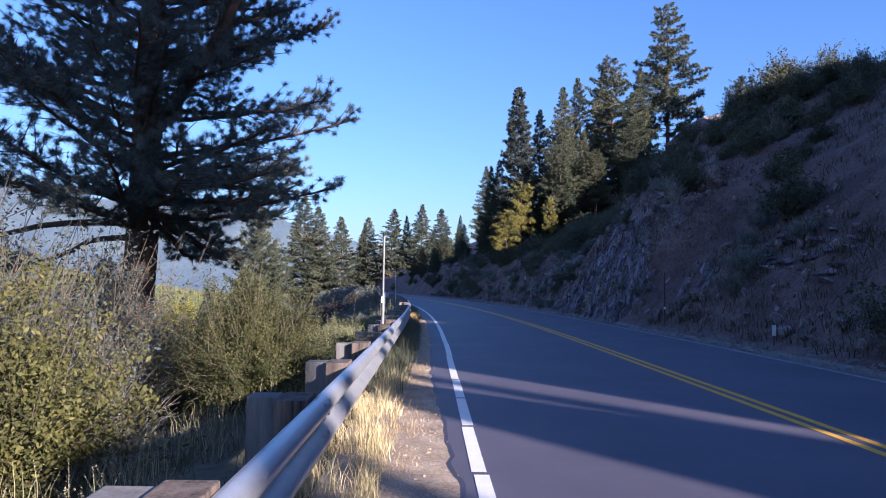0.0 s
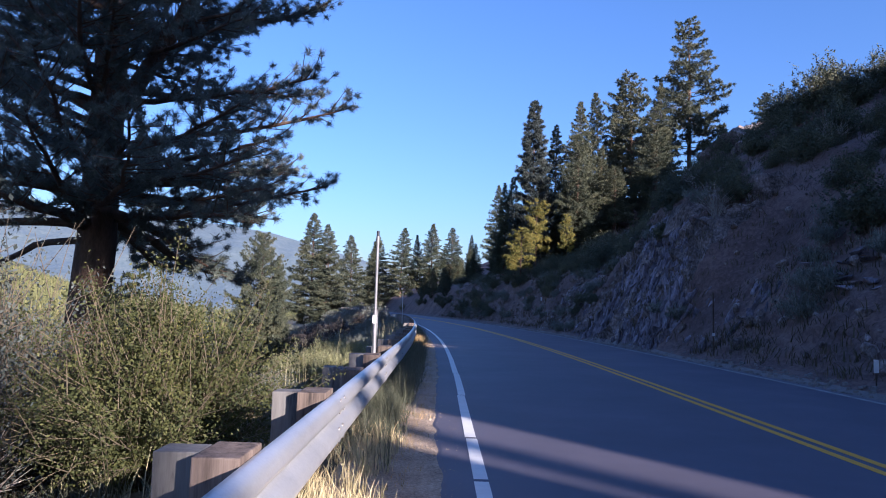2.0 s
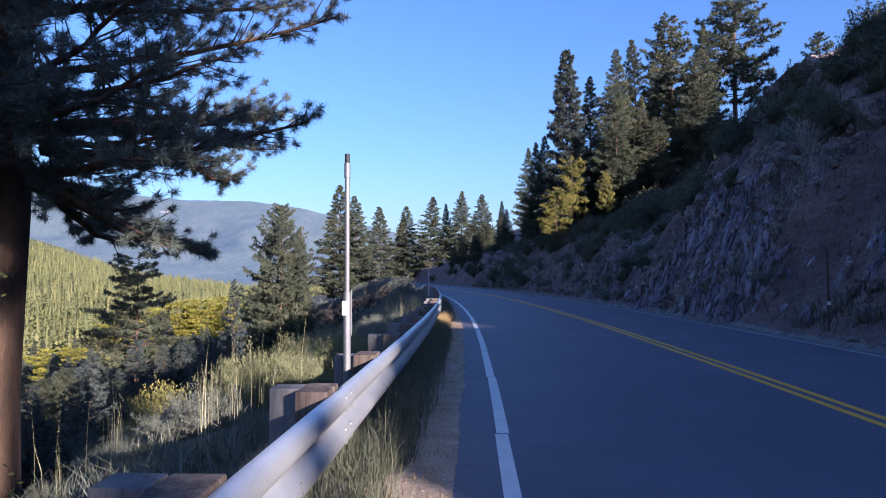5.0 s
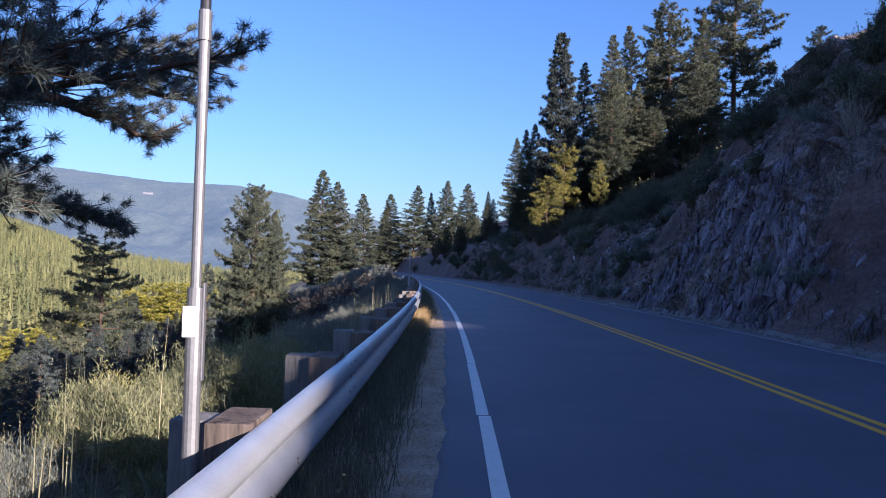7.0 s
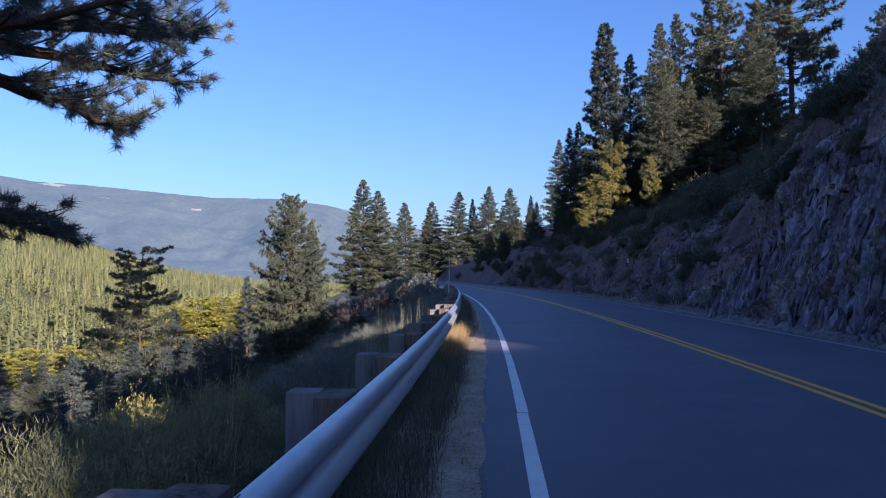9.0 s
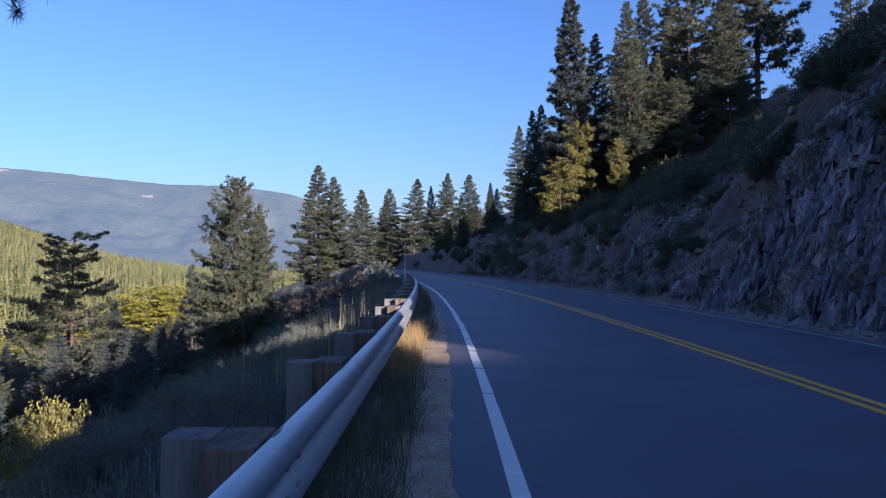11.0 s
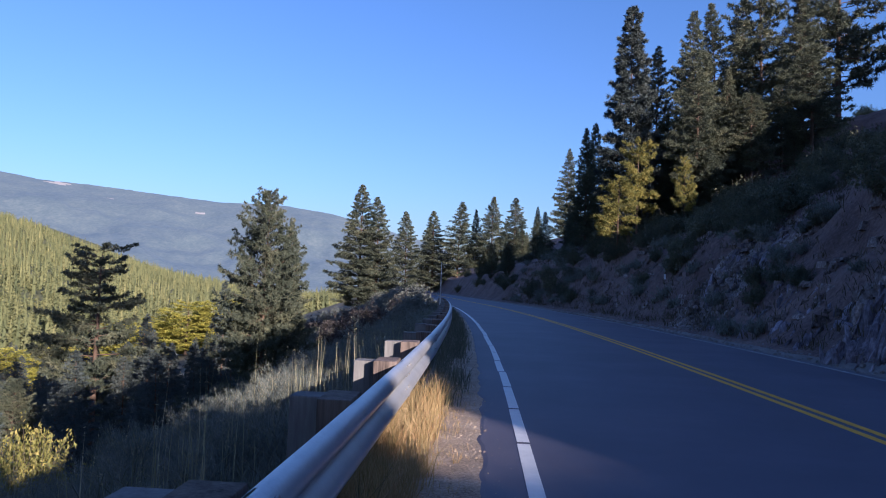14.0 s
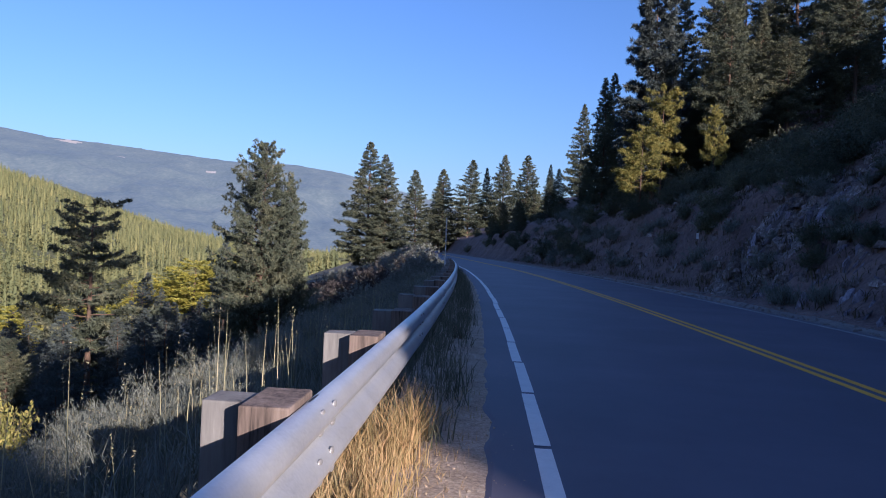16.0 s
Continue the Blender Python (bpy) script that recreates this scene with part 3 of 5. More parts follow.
def plant(tree, x, y, height, built=20.0, turn=0.0, sink=0.3, wide=1.0, z=None, label=""):
    s = height / built / tree.scale.z
    m = Matrix.Translation((x, y, (ground_at(x, y) if z is None else z) - sink)) @ Matrix.Rotation(turn, 4, "Z") @ Matrix.Diagonal((s * wide, s * wide, s, 1))
    c = copy_thing(tree, m)
    if label:
        tagged(c, label)
    return c


def settle(tree, x, y, height, built=20.0, turn=0.0, wide=1.0):
    s = height / built
    tree.matrix_basis = Matrix.Translation((x, y, ground_at(x, y) - 0.3)) @ Matrix.Rotation(turn, 4, "Z") @ Matrix.Diagonal((s * wide, s * wide, s, 1))


FIR, PINE = "dense dark green conical fir on the roadside hill", "tall pine with an open crown on the hillside"
FIRS = [conifer("fir_tree", 20, 0.04, 4.1, 11 + i, M_NEEDLE_FAR, 0.46, 0.085, 20, 200, 0.85, 0.16, 0.008, 9, 0.3, label=FIR) for i in range(3)]
OPEN = [conifer("pine_tree", 20, 0.22, 4.6, 31 + i, M_NEEDLE_FAR, 0.6, 0.1, 24, 96, 0.45, 0.02, 0.013, 10, 0.25, bare=0.1, label=PINE) for i in range(3)]
ROUND = conifer("pine_tree", 20, 0.10, 6.4, 47, M_NEEDLE_FAR, 0.52, 0.09, 24, 210, 0.52, 0.0, 0.012, 11, 0.5, label="broad dense pine on the bank below the road")
# stands for sunlit lower boughs, their yellow put into the needle colour
SUNLIT = conifer("pine_tree", 12, 0.3, 3.2, 53, M_YELLOWGREEN, 0.55, 0.09, 30, 44, 0.3, -0.05, 0.012, 8, 0.1, bare=0.2, label="young pine with needles coloured yellow for the sun on them")
# simpler firs for the low bank, its shade deepened in their needle colour
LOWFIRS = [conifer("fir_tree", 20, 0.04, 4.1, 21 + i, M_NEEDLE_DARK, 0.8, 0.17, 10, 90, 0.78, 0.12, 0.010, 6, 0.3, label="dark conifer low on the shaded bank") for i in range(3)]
# the stand on the right slope: x, y, height of the top, kind
SPIRE = conifer("fir_tree", 20, 0.05, 3.0, 15, M_NEEDLE_DARK, 0.5, 0.1, 34, 190, 0.62, 0.1, 0.010, 9, 0.35, label="slender dark fir at the edge of the hillside stand")
settle(SPIRE, 8.84, 71.8, 22.9 - ground_at(8.84, 71.8), 20, 0.4, wide=0.95)
STAND = [(12.0, 79, 22.3, 1), (14.4, 76, 24.2, 1), (17.2, 80, 26.6, 1), (20.9, 80, 29.0, 0), (23.8, 79, 27.6, 1), (10.9, 149, 28.0, 1),
         (15.6, 72, 18.5, 1), (39.0, 86, 29.0, 0), (21.5, 86, 29.5, 1), (7.0, 84, 16.5, 1), (8.6, 90, 18.5, 1)]
for k, (x, y, top, fir) in enumerate(STAND):
    plant((FIRS if fir else OPEN)[k % 3], x, y, top - ground_at(x, y), 20, k * 1.3, wide=1.0)
rng = np.random.default_rng(17)
for k in range(22):
    y = rng.uniform(68, 82)
    x = float(line_x(y)) + 14.0 + rng.uniform(0, 10)
    plant((FIRS + OPEN)[k % 6], x, y, rng.uniform(3.5, 9), 20, k * 0.8, wide=1.3, label="young dark green conifer among the hillside trees")
plant(SUNLIT, 6.8, 64.6, 5.6, 12, 0.4, wide=1.15)
plant(SUNLIT, 11.0, 65.2, 5.0, 12, 2.4, wide=0.6)
settle(SUNLIT, 8.6, 68, 7.5, 12, 1.0, wide=0.9)
pine_e = conifer("pine_tree", 21, 0.17, 5.4, 71, M_NEEDLE_FAR, 0.6, 0.1, 24, 96, 0.42, -0.02, 0.0135, 11, 0.15, bare=0.1, label="lone tall pine on the ridge with a bare lower trunk")
settle(pine_e, 28.5, 83.2, 20.0, 21)
for k in range(26):
    y = rng.uniform(92, 165)
    x = float(line_x(y)) + rng.uniform(9.5, 20)
    plant(FIRS[k % 3], x, y, rng.uniform(3, 6.5), 20, k * 0.8, wide=1.3, label="dark conifer on the slope beside the bend")
# left of the road
LEFT = [(-33.0, 178, 24.6, 0.95, FIRS[1]), (-28.9, 177, 21.8, 0.85, FIRS[2]), (-33, 255, 27, 1, FIRS[0]),
        (-19, 205, 22, 1, FIRS[1]), (-23.5, 96, 2.5, 0.8, FIRS[2]), (-27, 104, 1.5, 0.8, FIRS[0]), (-12, 200, 24, 1, FIRS[2]), (-3.2, 198, 25.3, 1, FIRS[0]), (1.6, 146, 18.2, 1.1, FIRS[1])]
for k, (x, y, top, wide, src) in enumerate(LEFT):
    plant(src, x, y, top - ground_at(x, y), 20, k * 2.1, wide=wide * 1.55, label="tall dark green fir beyond the bend of the road")
plant(FIRS[0], -17.5, 75.5, 11.5, 20, 0.3, z=-5.0, wide=1.0, label="dark green fir on the bank below the road")
settle(ROUND, -18.3, 72.4, 8.4 - ground_at(-18.3, 72.4), 20, 0.3, wide=0.82)
snag = conifer("pine_tree", 18, 0.3, 4.9, 83, M_NEEDLE_FAR, 0.5, 0.1, 28, 62, 0.25, -0.05, 0.0165, 13, 0.1, bare=0.1, label="sparse flat-topped pine with bare lower trunk")
snag.matrix_basis = Matrix.Translation((-35.2, 78.5, -14.0))


# ---- the big pine by the rail ----
def big_pine(at):
    rng = np.random.default_rng(5)
    tree = thing("big_pine", at, "large old pine with dark needle tufts and bare limbs", "tree")
    trunk, crown = Soup(), Soup()
    z = np.array([-4.0, 0.2, 2, 5, 9, 14, 20, 27])
    trunk.tube(np.column_stack([0.02 * z - 0.05 * np.sin(z), 0.015 * z, z]), [0.66, 0.54, 0.48, 0.43, 0.37, 0.28, 0.17, 0.03], 18)
    limbs = []

    def limb(points, r0, r1, bare=0.25):
        pts = np.array(points, float)
        t, s = np.linspace(0, 1, len(pts)), np.linspace(0, 1, 12)
        c = np.column_stack([np.interp(s, t, pts[:, a]) for a in range(3)]) + np.cumsum(rng.normal(0, 0.035, (12, 3)), axis=0) * (s[:, None] > 0.05)
        limbs.append((c, r0, r1, bare))

    # limbs that can be told apart
    limb([(0, 0, 6.3), (0.9, 1.6, 6.9), (2.2, 3.8, 7.6), (2.9, 5.0, 7.9), (3.3, 5.6, 8.25)], 0.19, 0.03, 0.2)
    limb([(0.5, 0.9, 6.6), (1.4, 2.7, 7.1), (2.4, 4.4, 7.1), (3.0, 5.4, 7.15)], 0.16, 0.02, 0.25)
    limb([(0, 0, 6.4), (0.3, 1.2, 5.7), (0.6, 2.8, 4.9), (1.2, 4.7, 5.1)], 0.17, 0.02, 0.24)
    limb([(0, 0, 5.9), (0.9, 0.9, 5.3), (1.7, 2.0, 4.7), (2.3, 3.1, 4.5)], 0.16, 0.02, 0.3)
    limb([(0, 0, 5.4), (-1.5, -0.6, 5.4), (-3.2, -1.0, 5.0), (-5.5, -1.4, 4.6)], 0.12, 0.03, 0.6)
    limb([(0, 0, 5.0), (-1.3, 0.4, 4.9), (-3.0, 0.8, 4.3), (-5.0, 1.3, 3.9)], 0.10, 0.03, 0.6)
    limb([(0, 0, 7.6), (1.0, -0.4, 8.8), (2.2, -0.9, 10.4), (3.2, -1.2, 12.5), (4.0, -1.4, 15.0)], 0.24, 0.08, 0.35)
    limb([(0, 0, 8.2), (-1.6, 0.2, 8.9), (-3.4, 0.2, 9.4), (-5.4, -0.4, 10.2)], 0.15, 0.03, 0.25)
    limb([(0, 0, 6.0), (0.9, -0.3, 5.7), (2.0, -0.4, 5.2), (3.3, -0.5, 4.4)], 0.17, 0.02, 0.35)
    for n in range(146):
        h = 5.4 + 17 * (n / 146) ** 1.5
        f = (h - 5.6) / 19
        az = n * 2.39996 + rng.normal(0, 0.3)
        if h < 9.5 and math.sin(az - 0.5) > 0.25 or h < 8.3 and math.sin(az - 0.5) > -0.2:
            continue
        length = (5.9 - 4.6 * f) * rng.uniform(0.72, 1.08)
        d = np.array([math.cos(az), math.sin(az), 0])
        sag = rng.uniform(-0.16, 0.12) + 0.3 * f
        limb([np.array([0, 0, h]) + d * length * g + np.array([0, 0, length * (sag * g + 0.12 * g * g)]) for g in np.linspace(0, 1, 5)], 0.095 - 0.05 * f, 0.018, 0.22)
    # limbs that hang or reach over the bank
    limb([(0.4, 0.8, 6.3), (1.3, 2.6, 6.6), (2.0, 3.7, 6.5), (2.4, 4.4, 6.4)], 0.16, 0.02, 0.4)
    limb([(0, 0, 10.0), (1.4, 2.0, 11.0), (2.9, 4.0, 12.2), (4.0, 5.4, 13.2)], 0.17, 0.03, 0.3)
    limb([(0, 0, 11.0), (1.6, 1.2, 12.3), (3.4, 2.4, 13.4), (4.6, 3.2, 14.2)], 0.16, 0.03, 0.3)
    tips, dirs = [], []
    for c, r0, r1, bare in limbs:
        trunk.tube(c, np.linspace(r0, r1, 12), 6)
        long = np.linalg.norm(np.diff(c, axis=0), axis=1).sum()
        s = np.linspace(0, 1, 12)
        d = c[-1] - c[0]
        d /= np.linalg.norm(d)
        side = np.cross(d, [0, 0, 1.0])
        side /= np.linalg.norm(side)
        count = int(long * (9.0 if r0 > 0.15 else 5.5))
        for q in range(count):
            t0 = bare + (1 - bare) * (q + rng.uniform(0, 0.8)) / count
            p = np.array([np.interp(t0, s, c[:, a]) for a in range(3)])
            way = d * rng.uniform(0.4, 0.9) + side * rng.choice([-1, 1]) * rng.uniform(0.3, 1.1) + np.array([0, 0, rng.uniform(-0.35, 0.55)])
            way /= np.linalg.norm(way)
            tl = (0.5 + 1.15 * (1.1 - t0)) * rng.uniform(0.6, 1.2)
            bend = np.array([0, 0, rng.uniform(0.0, 0.3)])
            path = [p + way * tl * g + bend * tl * g * g for g in (0, 0.35, 0.7, 1.0)]
            trunk.tube(path, [0.018, 0.014, 0.01, 0.006], 3)
            for g in np.linspace(1.0, 0.38, max(2, int(tl / 0.27))):
                tips.append(p + way * tl * g + bend * tl * g * g + rng.normal(0, 0.05, 3))
                dirs.append(way + bend)
        tips.append(c[-1])
        dirs.append(d)
    tips, dirs = np.array(tips), np.array(dirs)
    low = np.where(tips[:, 2] < 14.5, 76, 8)
    bt, dt = np.repeat(tips, low, axis=0), np.repeat(dirs, low, axis=0)
    d = dt * 0.5 + rng.normal(0, 0.55, bt.shape)
    bt = bt - dt * rng.uniform(0, 0.1, (len(bt), 1)) + rng.normal(0, 0.025, bt.shape)
    d /= np.linalg.norm(d, axis=1)[:, None]
    high = bt[:, 2] > 14.5
    crown.blades(bt, bt + d * (rng.uniform(0.12, 0.19, len(bt)) * np.where(high, 1.6, 1))[:, None], np.where(high, 0.06, 0.0118), rng)
    trunk.make("trunk", M_BARK, tree, smooth=True)
    crown.make("crown", M_NEEDLE, tree)
    return tree


big = big_pine((-8.4, 18.4, -2.54))

# unseen trees added higher on the hill behind the walker, so that their crowns shade the bank
TALL = conifer("pine_tree", 24, 0.34, 5.4, 91, M_NEEDLE_FAR, 0.7, 0.2, 12, 90, 0.3, -0.04, 0.011, 9, 0.2, label="unseen tall pine with a high crown, added for shade")
for k, (p, s, h) in enumerate([(-7, 37, 25), (-3.5, 33, 24), (-0.5, 38, 25), (2.2, 34, 24), (4.9, 39, 26), (5.95, 32, 24), (9.0, 37, 25), (11.5, 33, 24), (14.0, 38, 24), (19.5, 36, 22)]):
    plant(TALL, 0.76 * p + 0.65 * s, 0.65 * p - 0.76 * s, h, 24, k * 0.9)
settle(TALL, 40, -6, 24, 24)
# ---- shrubs, grass ----
def shrub(name, width, height, seed, leaf, stems=60, leaves=2600, size=0.035, label="", category="bush", upright=0.6, blades=False, twig=M_TWIG):
    """A bush of thin stems that fan from one root, with small leaves along their outer half."""
    rng = np.random.default_rng(seed)
    bush = thing(name, (0, 0, 0), label, category)
    wood, foliage = Soup(), Soup()
    spots, ways = [], []
    for n in range(stems):
        az, out = rng.uniform(0, 2 * np.pi), rng.uniform(0, 1) ** 0.7
        r0 = np.array([math.cos(az), math.sin(az), 0]) * width * 0.12 * rng.uniform(0, 1)
        top = np.array([math.cos(az) * width / 2 * out, math.sin(az) * width / 2 * out, height * rng.uniform(0.35, 1.0) * (1 - 0.5 * out**2)])
        g = np.linspace(0, 1, 5)
        mid = np.array([0, 0, height * 0.25 * upright])
        pts = r0 + np.outer(g, top - r0) + np.outer(g * (1 - g) * 2, mid) + np.cumsum(rng.normal(0, 0.035 * height, (5, 3)), axis=0) * g[:, None]
        pts[0, 2] -= 0.12
        wood.tube(pts, np.linspace(0.009, 0.002, 5) * (0.5 + height * 0.35) * (0.5 if blades else 1), 3)
        for q in range(4):
            t0 = rng.uniform(0.12, 0.95)
            c = np.array([np.interp(t0, g, pts[:, a]) for a in range(3)])
            way = (top - r0) / np.linalg.norm(top - r0) + rng.normal(0, 0.45, 3)
            tl = height * 0.28 * rng.uniform(0.5, 1)
            wood.tube([c, c + way * tl * 0.5, c + way * tl], [0.002, 0.0015, 0.001] if blades else [0.005, 0.004, 0.002], 3)
            spots += [c + way * tl * a for a in (0.3, 0.5, 0.7, 0.9, 1.0)]
        spots += list(pts[1:])
    spots = np.array(spots)
    pick = spots[rng.integers(0, len(spots), leaves)] + rng.normal(0, 0.035 * (0.5 + height * 0.5), (leaves, 3))
    pick[:, 2] = np.maximum(pick[:, 2], 0.02)
    if blades:
        d = rng.normal(0, 0.5, pick.shape) + [0, 0, 0.9]
        d /= np.linalg.norm(d, axis=1)[:, None]
        foliage.blades(pick, pick + d * (size * 3 * rng.uniform(0.6, 1.3, leaves))[:, None], size * 0.42, rng)
    else:
        foliage.leaves(pick, size * rng.uniform(0.6, 1.3, leaves), rng)
    wood.make("stem_fan", twig, bush, smooth=True)
    foliage.make("foliage", leaf, bush)
    return bush


def set_down(bush, x, y, scale=1.0, turn=0.0, sink=0.04, tall=1.0, copy=True):
    m = Matrix.Translation((x, y, ground_at(x, y) - sink)) @ Matrix.Rotation(turn, 4, "Z") @ Matrix.Diagonal((scale, scale, scale * tall, 1))
    if copy:
        return copy_thing(bush, m)
    bush.matrix_basis = m
    return bush


WILLOW = shrub("willow_bush", 2.0, 1.6, 101, M_WILLOW, 300, 80000, 0.0145, "twiggy willow bush with small yellow-green leaves", upright=0.9, twig=M_WILLOWTWIG)
WILLOW2 = shrub("willow_bush", 2.6, 2.3, 103, M_GOLDLEAF, 110, 36000, 0.026, "leafy willow bush with yellowing leaves below the rail", upright=0.7)
set_down(WILLOW, -2.55, 8.2, 1.0, 0.5, copy=False)
# back bushes, darkened by leaf colour because no shade is cast on them
WILLOW3 = shrub("willow_bush", 2.6, 2.2, 107, M_NEEDLE_DARK, 240, 26000, 0.018, "twiggy bush with leaves coloured dark in place of shade", upright=0.7)
set_down(WILLOW2, -3.7, 4.5, 0.85, 1.0, copy=False)
set_down(WILLOW2, -4.9, 5.4, 0.9, 4.0)
set_down(WILLOW3, -4.6, 7.0, 1.0, 1.0, copy=False)
for x, y, s, a in [(-5.0, 9.8, 1.25, 0.3), (-6.6, 8.0, 1.9, 2.0), (-7.9, 12.2, 1.6, 5.0), (-10.0, 13.5, 1.6, 0.8), (-11.5, 18.0, 1.0, 2.6), (-9.0, 9.5, 2.1, 3.2), (-13.0, 16.5, 1.2, 1.4), (-6.9, 10.4, 1.6, 4.4), (-8.6, 7.0, 2.1, 5.2), (-11.5, 10.5, 2.3, 1.1)]:
    set_down(WILLOW3, x, y, s, a)
for x, y, s, a in [(-3.9, 10.0, 0.7, 0.9), (-6.1, 11.6, 0.85, 2.9), (-7.6, 15.2, 0.9, 4.4)]:
    set_down(WILLOW, x, y, s, a)
RABBIT = [shrub("rabbitbrush", 0.95, 0.62, 110 + i, M_RABBIT, 70, 15000, 0.016, "pale yellow-green rabbitbrush clump on the bank", upright=0.8, blades=True, twig=M_STALK) for i in range(3)]
BANKSAGE = [shrub("sagebrush", 1.1, 0.6, 115 + i, M_SAGE, 60, 9000, 0.016, "grey-green sagebrush clump on the bank below the rail", upright=0.7, blades=True, twig=M_STALK) for i in range(2)]
set_down(BANKSAGE[0], -2.9, 21.0, 0.9, 1, copy=False)
set_down(BANKSAGE[1], -3.4, 24.0, 0.9, 2, copy=False)
rng = np.random.default_rng(21)
spots = [(-1.9, 15.6), (-2.0, 16.6), (-2.3, 15.9), (-1.95, 17.6), (-2.5, 17.2), (-2.9, 18.2), (-2.4, 16.4), (-2.6, 15.2), (-2.2, 14.8), (-3.2, 15.8), (-3.4, 16.8), (-2.9, 16.6), (-3.1, 17.4), (-2.6, 18.8), (-2.0, 14.2)]
for k, (x, y) in enumerate(spots):
    tagged(set_down(RABBIT[k % 3], x, y, rng.uniform(0.75, 1.15), rng.uniform(0, 6)), "sunlit pale rabbitbrush clump beside the rail posts", group="rabbitbrush on the bank")
for k in range(190):
    y = rng.uniform(14, 46)
    u = -rng.uniform(1.75, 3.4) - rng.uniform(0, 1) ** 1.6 * 5
    s = rng.uniform(0.45, 1.0)
    set_down(BANKSAGE[k % 2], float(line_x(y)) + u, y, s, rng.uniform(0, 6))
for k, b in enumerate(RABBIT):
    set_down(b, -2.2 - 0.3 * k, 15.4 + 1.1 * k, 0.8, k, copy=False)
RUSSET = shrub("russet_bush", 2.6, 1.5, 131, M_RUSSET, 90, 5200, 0.06, "low russet-brown bush on the dry bank", upright=0.5)
set_down(RUSSET, -13.0, 78.0, 1.1, 0, copy=False)
for x, y, s in [(-10.5, 74, 1.1), (-8.0, 70, 0.8), (-11.5, 82, 1.3), (-15, 84, 1.4), (-8.5, 80, 1.0), (-17, 92, 1.5), (-20, 100, 1.6), (-23, 108, 1.7), (-14.5, 92, 1.3), (-27, 116, 1.8), (-18.5, 108, 1.5)]:
    set_down(RUSSET, x, y, s, x)
GOLD = shrub("golden_bush", 2.2, 1.7, 137, M_YELLOWGREEN, 90, 9000, 0.035, "golden-leaved bush low on the bank", upright=0.7)
for k, (x, y, top) in enumerate([(-17.4, 45.0, -4.2), (-18.6, 46.2, -5.0), (-16.4, 44.4, -5.4)]):
    set_down(GOLD, x, y, 1.5, 0.3 + k, copy=k < 2, tall=(top - ground_at(x, y)) / 2.55)
FARBRUSH = shrub("bank_bush", 2.4, 1.5, 145, M_SAGE, 70, 4200, 0.05, "grey-green brush on the bank beyond the bend", upright=0.6)
set_down(FARBRUSH, -6.0, 66.0, 0.9, 0, sink=0.15, copy=False)
for k in range(120):
    y = 58 + 110 * rng.uniform(0, 1) ** 1.2
    u = -2.2 - rng.uniform(0, 1) * np.interp(y, [58, 90, 170], [7, 16, 22])
    tagged(set_down(FARBRUSH, float(line_x(y)) + u, y, rng.uniform(0.6, 1.25) * (0.8 + 0.005 * y), rng.uniform(0, 6), sink=0.2), group="brush beyond the bend")
DEAD = shrub("dead_bush", 1.5, 1.3, 141, M_DRYGRASS, 40, 60, 0.02, "bleached leafless dead bush", twig=M_DEADWOOD)
set_down(DEAD, -4.1, 7.6, 1.1, 0.4, copy=False)
for x, y, s in [(-5.6, 6.2, 1.2), (9.7, 27.5, 0.9), (14.8, 29.0, 1.0), (12.2, 36.0, 0.8), (10.6, 50.0, 0.8), (-3.0, 5.4, 0.6), (-6.5, 10.2, 1.2)]:
    set_down(DEAD, x, y, s, x)
# rabbitbrush in the sun at the foot of the lone pine
for k, (x, y, sc) in enumerate([(31.6, 84.6, 2.1), (33.6, 86.5, 2.3), (34.6, 88.0, 2.0), (26.6, 82.4, 1.8), (27.4, 81.8, 1.5), (30.4, 83.6, 1.4), (36.4, 88.5, 1.8), (24.9, 82.0, 1.4)]):
    tagged(set_down(RABBIT[k % 3], x, y, sc, k), "golden rabbitbrush in sun on the ridge", group="rabbitbrush on the ridge")
# the hillside on the right
HILLSAGE = [shrub("sagebrush", 1.3, 0.85, 150 + i, M_SAGE, 40, 1500, 0.05, "grey-green sagebrush on the shaded hillside", upright=0.6, blades=True) for i in range(3)]
HILLBUSH = [shrub("hill_bush", 2.6, 2.3, 160 + i, M_NEEDLE_FAR, 90, 7000, 0.06, "dark green mountain shrub on the steep hillside", upright=0.6) for i in range(2)]
for k in range(150):
    y = rng.uniform(9, 92)
    u = 7.8 + 20 * rng.uniform(0, 1) ** 1.25
    if abs(y - 32) < 7.5 and u < 9.5 and rng.uniform() < 0.8:
        continue
    x = float(line_x(y)) + u
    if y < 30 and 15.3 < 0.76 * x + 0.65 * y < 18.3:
        continue  # left bare so the sun streak gets through
    b = HILLSAGE[k % 3] if rng.uniform() < 0.68 else HILLBUSH[k % 2]
    tagged(set_down(b, x, y, rng.uniform(0.5, 1.1) * (1.0 if b in HILLSAGE else 0.6), rng.uniform(0, 6), sink=0.12), group="shrubs on the hillside")
for k, (x, y, s) in enumerate([(16.4, 35.9, 0.85), (17.3, 34.4, 1.05), (18.4, 35.0, 0.8), (19.6, 33.0, 0.75), (20.3, 31.4, 0.7), (15.8, 34.2, 0.7), (17.8, 32.6, 0.8), (14.5, 30, 0.6), (12.5, 24, 0.6), (26, 60, 0.6)]):
    set_down(HILLBUSH[k % 2], x, y, s, k * 1.1, sink=0.2)
